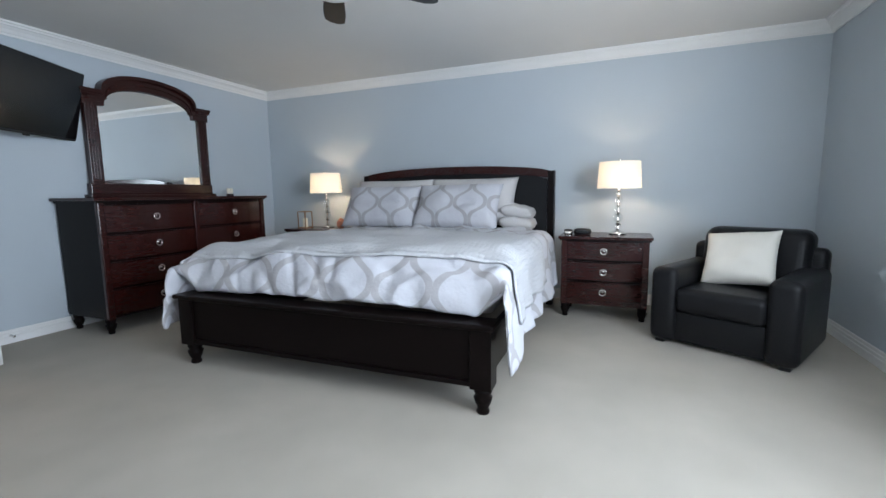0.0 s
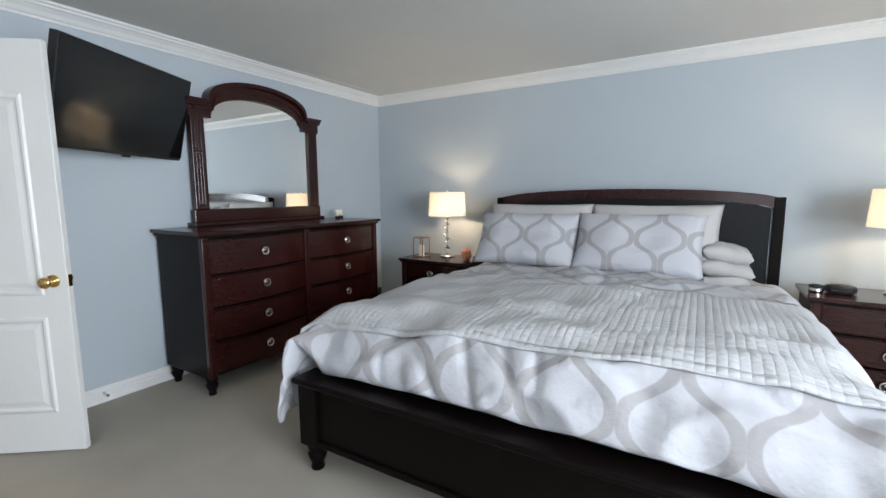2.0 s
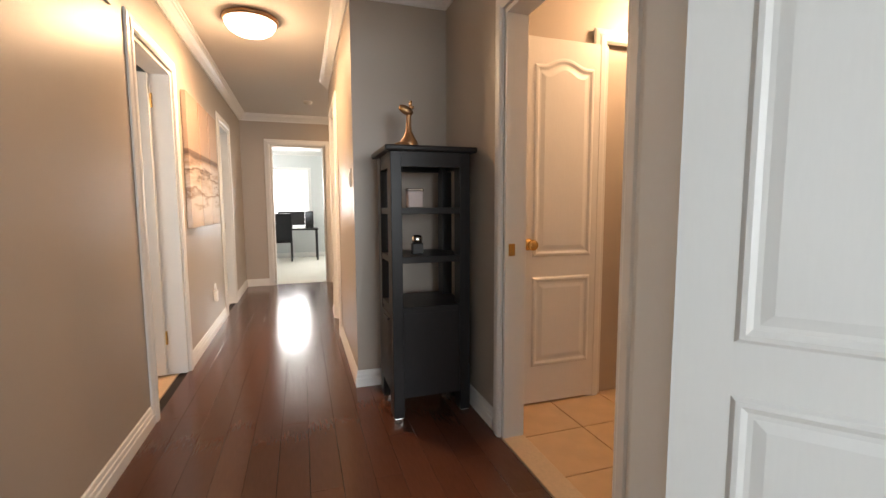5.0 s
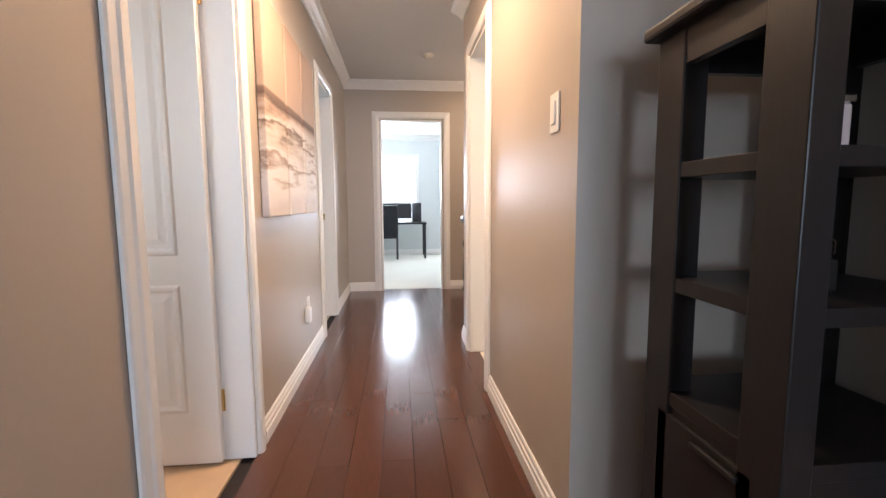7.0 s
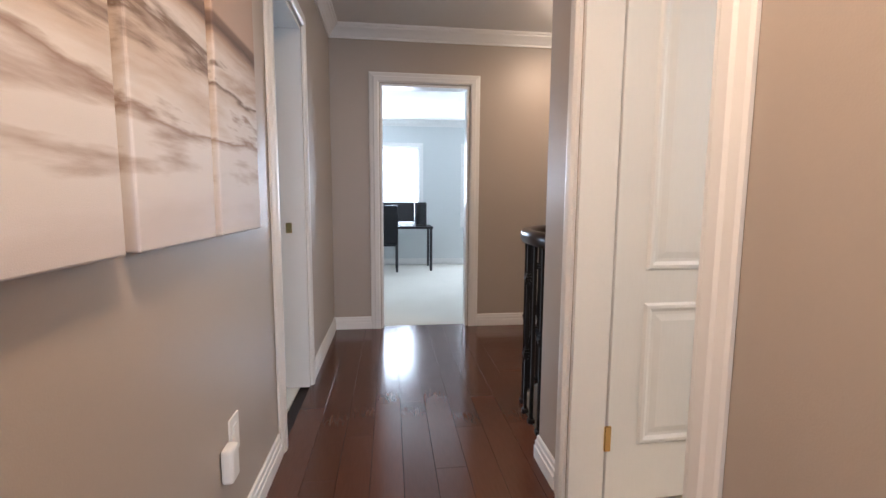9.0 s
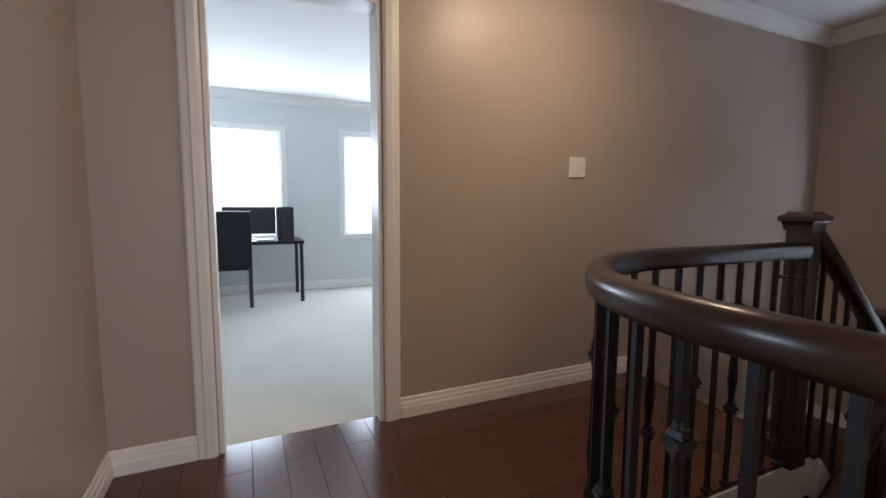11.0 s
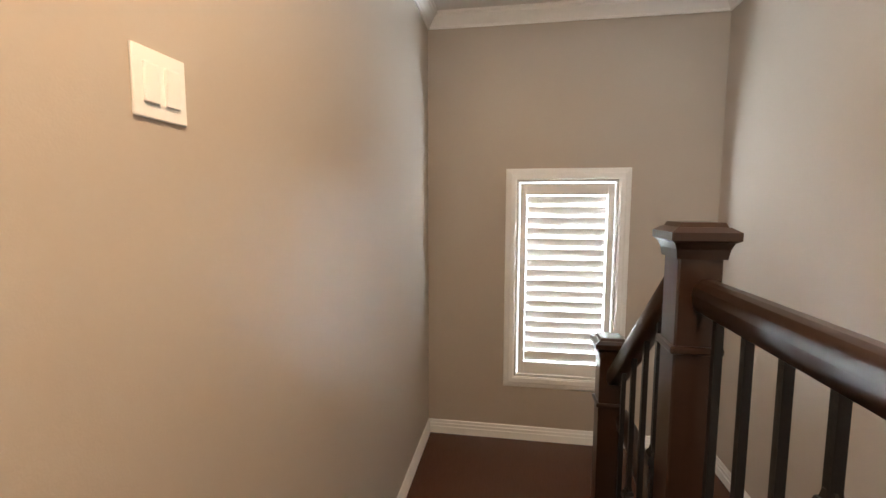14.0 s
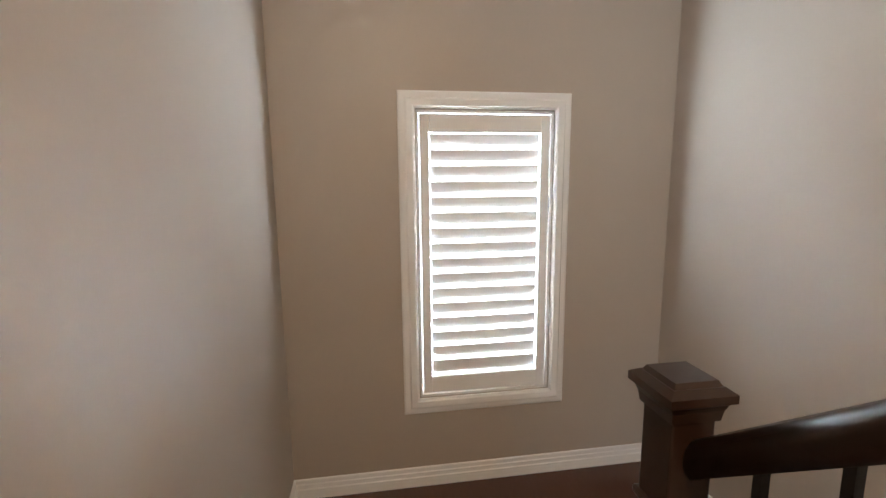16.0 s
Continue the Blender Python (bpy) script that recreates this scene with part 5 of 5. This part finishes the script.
def nightstand(x, y, group="nightstands"):
    """Front at local y 0, facing -y; turned so that it faces the room."""
    e = thing("nightstand", (x, y, 0), "dark cherry three-drawer nightstand with ring pulls", "nightstand", group, turn=-90 + SKEW)
    W, D, H = 0.345, 0.42, 0.71
    part("body", boxed(-W, W, 0.02, D, 0.12, H - 0.03, bevel=0.004), ESPRESSO, e)
    for a, b in ((-W + 0.035, 0.045), (W - 0.035, 0.045), (-W + 0.035, D - 0.045), (W - 0.035, D - 0.045)):
        part("foot", lathe(bmesh.new(), FOOT, 18, (a, b, 0)), ESPRESSO, e, "turned foot", True)
    for a in (-W, W - 0.05):
        part("stile", boxed(a, a + 0.05, -0.010, 0.03, 0.12, H - 0.03, bevel=0.006), CHERRY, e)
    tp = [(-W - 0.025 + (2 * W + 0.05) * i / 16, -0.03 - 0.02 * math.sin(math.pi * i / 16)) for i in range(17)]
    part("top", prism(bmesh.new(), tp + [(W + 0.025, D + 0.01), (-W - 0.025, D + 0.01)], H - 0.022, H, "z"), CHERRY, e)
    part("top_moulding", prism(bmesh.new(), [(a * 0.97, b + 0.014) for a, b in tp] + [(W + 0.01, D + 0.005), (-W - 0.01, D + 0.005)], H - 0.038, H - 0.0225, "z"), ESPRESSO, e)
    for z0, z1 in ((0.17, 0.325), (0.34, 0.50), (0.515, 0.675)):
        d = part("drawer", bow_front(bmesh.new(), -W + 0.052, W - 0.052, z0, z1, 0.0, 0.03, 0.028), CHERRY, e)
        part("drawer_lip", bow_front(bmesh.new(), -W + 0.052, W - 0.052, z1 - 0.009, z1 - 0.002, -0.005, 0.03, 0.028), ESPRESSO, d)
        ring_pull(d, 0, -0.03, (z0 + z1) / 2)
    part("apron", boxed(-W + 0.05, W - 0.05, 0.0, 0.03, 0.12, 0.165, bevel=0.003), CHERRY, e)
    return e


NSR, NSL = (4.745, 0.785), (4.645, 3.85)
nightstand(*NSR)
nightstand(*NSL)


def table_lamp(x, y, z):
    e = thing("table_lamp", (x, y, z), "lit table lamp with stacked glass balls and a white drum shade", "lamp", "bedside lamps")
    part("base", lathe(bmesh.new(), [(0.070, 0), (0.072, 0.010), (0.062, 0.018), (0.045, 0.024), (0.030, 0.034), (0.012, 0.040)], 28), CHROME, e, "", True)
    zz = 0.038
    for i, r in enumerate((0.030, 0.040, 0.030, 0.034, 0.024)):
        bm = bmesh.new()
        bmesh.ops.create_uvsphere(bm, u_segments=20, v_segments=12, radius=r, matrix=Matrix.Translation((0, 0, zz + r)))
        part("glass_ball", bm, GLASS, e, "clear glass ball", True)
        zz += 2 * r
        part("collar", lathe(bmesh.new(), [(0.010, zz - 0.005), (0.014, zz), (0.014, zz + 0.005), (0.008, zz + 0.010)], 16), CHROME, e, "", True)
        zz += 0.006
    part("stem", lathe(bmesh.new(), [(0.006, 0.03), (0.006, 0.63)], 10), CHROME, e)
    bm = bmesh.new()
    seg, r0, r1, z0, z1 = 40, 0.180, 0.168, 0.40, 0.625
    for r, zb in ((r0, z0), (r1, z1)):
        for i in range(seg):
            a = 2 * math.pi * i / seg
            bm.verts.new((r * math.cos(a), r * math.sin(a), zb))
    bm.verts.ensure_lookup_table()
    for i in range(seg):
        bm.faces.new((bm.verts[i], bm.verts[(i + 1) % seg], bm.verts[seg + (i + 1) % seg], bm.verts[seg + i]))
    sh = part("shade", bm, LINEN, e, "white linen drum shade glowing from within", True)
    part("finial", lathe(bmesh.new(), [(0.006, 0.625), (0.010, 0.635), (0.007, 0.645), (0.003, 0.652)], 12), CHROME, e, "", True)
    bm = bmesh.new()
    for a in (0, 120, 240):
        c, s = math.cos(radians(a)), math.sin(radians(a))
        sweep(bm, [(-0.002, -0.002), (0.002, -0.002), (0.002, 0.002), (-0.002, 0.002)], [(0.005 * c, 0.005 * s, 0.62), (0.167 * c, 0.167 * s, 0.618)])
    part("spider", bm, CHROME, e)
    return e


table_lamp(4.93, 3.87, 0.71)
table_lamp(5.02, 0.705, 0.71)

# small things on the nightstands and dresser
ln = thing("candle_lantern", (4.80, 4.09, 0.71), "small dark metal lantern with a candle on the nightstand", "lantern")
bm = bmesh.new()
for sx in (-1, 1):
    for sy in (-1, 1):
        box(bm, sx * 0.055 - 0.004, sx * 0.055 + 0.004, sy * 0.055 - 0.004, sy * 0.055 + 0.004, 0, 0.19)
for z in (0.0, 0.182):
    for a in (-0.055, 0.055):
        box(bm, -0.059, 0.059, a - 0.005, a + 0.005, z, z + 0.009)
        box(bm, a - 0.005, a + 0.005, -0.059, 0.059, z, z + 0.009)
part("frame", bm, RING, ln)
part("floor_plate", boxed(-0.054, 0.054, -0.054, 0.054, 0.001, 0.006), RING, ln)
part("candle", lathe(bmesh.new(), [(0.028, 0.006), (0.028, 0.11), (0.004, 0.112)], 18), CANDLE, ln)
sl = thing("salt_rock_ornament", (4.80, 3.57, 0.71), "small orange-pink rock ornament on the nightstand", "ornament")
bm = bmesh.new()
bmesh.ops.create_icosphere(bm, subdivisions=3, radius=1, matrix=Matrix.Translation((0, 0, 0.055)) @ Matrix.Diagonal((0.045, 0.045, 0.06, 1)))
for v in bm.verts:
    v.co *= 1 + 0.22 * noise.noise(v.co * 30)
    v.co.z = max(v.co.z, 0.0)
part("rock", bm, PINK, sl)
ac = thing("alarm_clock", (4.90, 0.985, 0.71), "black oval alarm clock on the nightstand", "clock")
part("body", lathe(bmesh.new(), [(0.060, 0), (0.075, 0.010), (0.078, 0.030), (0.070, 0.046), (0.045, 0.054)], 28, squash=0.65), BLACK, ac, "", True).rotation_euler = (0, 0, radians(90))
part("dial", boxed(-0.052, -0.0505, -0.05, 0.05, 0.018, 0.038), SCREEN, ac)
tn = thing("round_tin", (4.88, 1.10, 0.71), "small round silver tin on the nightstand", "tin")
part("body", lathe(bmesh.new(), [(0.034, 0), (0.036, 0.004), (0.036, 0.032), (0.030, 0.032)], 24), CHROME, tn, "", True)
part("lid", lathe(bmesh.new(), [(0.037, 0.030), (0.037, 0.042), (0.020, 0.048)], 24), BLACK, tn, "", True)
od = thing("dresser_ornament", (4.30, 4.70, DH), "small white and dark figurine on the dresser", "ornament")
part("stand", boxed(-0.035, 0.035, -0.02, 0.02, 0, 0.025, bevel=0.005), BLACKWOOD, od)
for x in (-0.02, 0.02):
    part("cup", lathe(bmesh.new(), [(0.010, 0.025), (0.018, 0.04), (0.018, 0.075), (0.012, 0.085)], 14, (x, 0, 0)), CANDLE, od, "", True)

# television
tl, tr = Vector((2.175, 4.24, 0)), Vector((3.027, 4.738, 0))
tvw = (tr - tl).length
tv = thing("television", ((tl.x + tr.x) / 2, (tl.y + tr.y) / 2, 1.55), "flat black television swung out from the wall on an arm", "television")
tv.matrix_world = pose((tl.x + tr.x) / 2, (tl.y + tr.y) / 2, 2.107, 0, 0, math.degrees(math.atan2((tr - tl).y, (tr - tl).x))) @ pose(0, 0, 0, 13, 0, 0) @ Matrix.Translation((0, 0, -0.56))
scr = part("panel", boxed(-tvw / 2, tvw / 2, 0.0, 0.05, 0, 0.56, bevel=0.006), BLACK, tv)
part("screen", boxed(-tvw / 2 + 0.010, tvw / 2 - 0.010, -0.002, 0.002, 0.018, 0.55), SCREEN, tv, "glossy dark screen")
part("logo_bar", boxed(-0.03, 0.03, -0.004, 0.004, -0.012, 0.002, bevel=0.002), BLACK, tv)
part("back_cover", boxed(-0.35, 0.35, 0.05, 0.085, 0.06, 0.44, bevel=0.02), BLACK, tv)
bm = bmesh.new()
inv = tv.matrix_world.inverted()
a, b = inv @ Vector((2.62, 4.815, 1.83)), Vector((0.05, 0.085, 0.28))
sweep(bm, [(-0.02, -0.03), (0.02, -0.03), (0.02, 0.03), (-0.02, 0.03)], [a, b])
part("wall_arm", bm, IRON, tv)

# armchair
A0, A1 = Vector((3.98, -0.35, 0)), Vector((4.33, 0.41, 0))
ang = math.degrees(math.atan2((A0 - A1).y, (A0 - A1).x))
ar = thing("armchair", (*((A0 + A1) / 2).xy, 0), "black leather club armchair with padded arms", "armchair", turn=ang)
AW = (A1 - A0).length / 2 + 0.02                 # local x across, local y to the back
DEP = 0.84
part("base", boxed(-AW + 0.16, AW - 0.16, 0.04, DEP - 0.08, 0.03, 0.25, bevel=0.02, seg=3), LEATHER, ar, "", True)
for s in (-1, 1):
    bm = boxed(min(s * AW, s * (AW - 0.18)), max(s * AW, s * (AW - 0.18)), 0.0, DEP - 0.06, 0.02, 0.55, bevel=0.055, seg=5)
    part("arm", bm, LEATHER, ar, "", True)
part("seat_cushion", boxed(-AW + 0.17, AW - 0.17, 0.0, DEP - 0.22, 0.24, 0.42, bevel=0.05, seg=5), LEATHER, ar, "", True)
bm = boxed(-AW + 0.10, AW - 0.10, DEP - 0.28, DEP - 0.05, 0.34, 0.80, bevel=0.08, seg=6)
for v in bm.verts:
    v.co.y += (v.co.z - 0.34) * 0.22
part("back_cushion", bm, LEATHER, ar, "", True)
bm = boxed(-AW + 0.02, AW - 0.02, DEP - 0.14, DEP, 0.02, 0.68, bevel=0.05, seg=5)
part("back_frame", bm, LEATHER, ar, "", True)
for x in (-AW + 0.07, AW - 0.07):
    for y in (0.07, DEP - 0.08):
        part("foot", boxed(x - 0.03, x + 0.03, y - 0.03, y + 0.03, 0, 0.03, bevel=0.005), BLACK, ar)
c = ar.matrix_world @ Vector((0.0, 0.33, 0.425))
pillow("throw_cushion", tuple(c), 0.46, 0.42, 0.15, 32, ang, PILLOWC, "ivory square cushion leaning in the armchair", "", "cushion", roll=-6)

# ceiling fan
FX, FY, FZ = 2.82, 1.95, 2.19
fan = thing("ceiling_fan", (FX, FY, CEIL), "ceiling fan with dark blades on a white hub", "fan")
part("canopy", lathe(bmesh.new(), [(0.03, -0.075), (0.06, -0.05), (0.07, -0.01), (0.07, 0)], 24), WHITE, fan, "", True)
part("rod", lathe(bmesh.new(), [(0.013, -0.16), (0.013, -0.05)], 12), WHITE, fan)
part("motor", lathe(bmesh.new(), [(0.04, -0.30), (0.09, -0.285), (0.115, -0.25), (0.115, -0.19), (0.07, -0.16), (0.03, -0.15)], 30), WHITE, fan, "", True)
for i in range(5):
    bm = bmesh.new()
    outl = [(0.12, -0.035), (0.22, -0.055), (0.45, -0.068), (0.57, -0.062), (0.605, -0.03), (0.61, 0.0), (0.605, 0.03), (0.57, 0.062), (0.45, 0.068), (0.22, 0.055), (0.12, 0.035)]
    prism(bm, outl, -0.004, 0.004, "z")
    b = part("blade", bm, ESPRESSO, fan)
    b.matrix_basis = pose(0, 0, FZ - CEIL, 0, 0, 38.5 - 72 * i) @ pose(0, 0, 0, 10, 0, 0)
    bm = boxed(0.06, 0.20, -0.02, 0.02, 0.005, 0.012, bevel=0.003)
    k = part("blade_bracket", bm, WHITE, b)
bin_ = thing("waste_bin", (4.66, 4.72, 0), "small black box standing between dresser and wall", "box")
part("body", boxed(-0.10, 0.10, -0.12, 0.12, 0, 0.33, bevel=0.006), BLACK, bin_)
part("lid", boxed(-0.105, 0.105, -0.125, 0.125, 0.33, 0.345, bevel=0.004), BLACK, bin_)
ds = thing("door_stop", (2.36, 4.787, 0.06), "small chrome spring door stop on the baseboard", "door stop")
o = part("spring", lathe(bmesh.new(), [(0.010, 0), (0.010, 0.005), (0.006, 0.007), (0.006, 0.05), (0.009, 0.052), (0.009, 0.06)], 12), CHROME, ds, "", True)
o.matrix_basis = pose(0, 0, 0, 90, 0, 0)

# ---- floor pieces ----
rng = random.Random(7)
plank_meshes = {}


def plank(x0, x1, y0, y1, across):
    w, l = round(x1 - x0, 3), round(y1 - y0, 3)
    key = (w, l, across)
    if key not in plank_meshes:
        plank_meshes[key] = mesh_of("plank", boxed(0.0004, w - 0.0004, 0.0004, l - 0.0004, -0.015, 0, bevel=0.001, seg=1), PLANKX if across else PLANK)
    o = new("plank", plank_meshes[key])
    o.parent = floor_hall
    o.location = (x0, y0, 0)


PWID = 0.127
x = XL
n = 0
while x < RX - 0.02:
    y = HS + 0.06 + 0.0594 * (x - XL)
    first = True
    while y < YE + 0.10 - 1e-3:
        l = rng.choice((0.9, 1.2, 1.5, 1.8)) if not first else rng.choice((0.3, 0.6, 0.9))
        first = False
        hi = YE + 0.06 if OD0 < x + 0.06 < OD1 else YE
        y1 = min(y + l, hi)
        if hi - y1 < 0.15:
            y1 = hi
        if y1 - y < 0.01:
            break
        plank(x, min(x + PWID, RX + 0.004), y, y1, False)
        y = y1
    x += PWID
x = RX + 0.004
while x < XK - 0.01:
    y = HS + 0.06 + 0.0594 * (x - XL)
    while y < YK - 0.01:
        y1 = min(y + rng.choice((0.6, 0.9)), YK)
        plank(x, min(x + PWID, XK), y, y1, False)
        y = y1
    x += PWID
y = RY + 0.0
while y < YE - 0.01:
    x = RX + 0.004
    while x < STEP1 - 0.031:
        x1 = min(x + rng.choice((0.6, 0.9, 1.2)), STEP1 - 0.031)
        plank(x, x1, y, min(y + PWID, YE), True)
        x = x1
    y += PWID
# the corner left by the curved edge
bm = prism(bmesh.new(), [(RX + 0.004, YW + 0.10)] + [(px + 0.004, py) for px, py in arc[:-1]] + [(RX + RR, RY - 0.001), (RX + 0.004, RY - 0.001)], -0.015, -0.001, "z")
part("curved_nosing", bm, PLANKX, floor_hall)
tile_me = mesh_of("tile", boxed(0.002, 0.328, 0.002, 0.328, -0.012, -0.001, bevel=0.002, seg=1), TILE)
for i in range(7):
    for j in range(6):
        xx, yy = XK + 0.10 + 0.33 * i, H0 + 0.10 + 0.33 * j
        if xx < 3.9 and yy < 6.5:
            o = new("tile", tile_me)
            o.parent = bpy.data.objects["floor_bath_base"]
            o.location = (xx, yy, 0)
part("threshold", boxed(XK - 0.005, XK + 0.105, B0, B1, -0.014, 0.006, bevel=0.003), BEIGETOP, floor_hall, "pale threshold strip")
part("carpet_strip", boxed(D0, D1, YN + 0.035, YN + 0.065, -0.01, 0.006, bevel=0.003), CHERRY, floor_hall).matrix_basis = BEDROOM
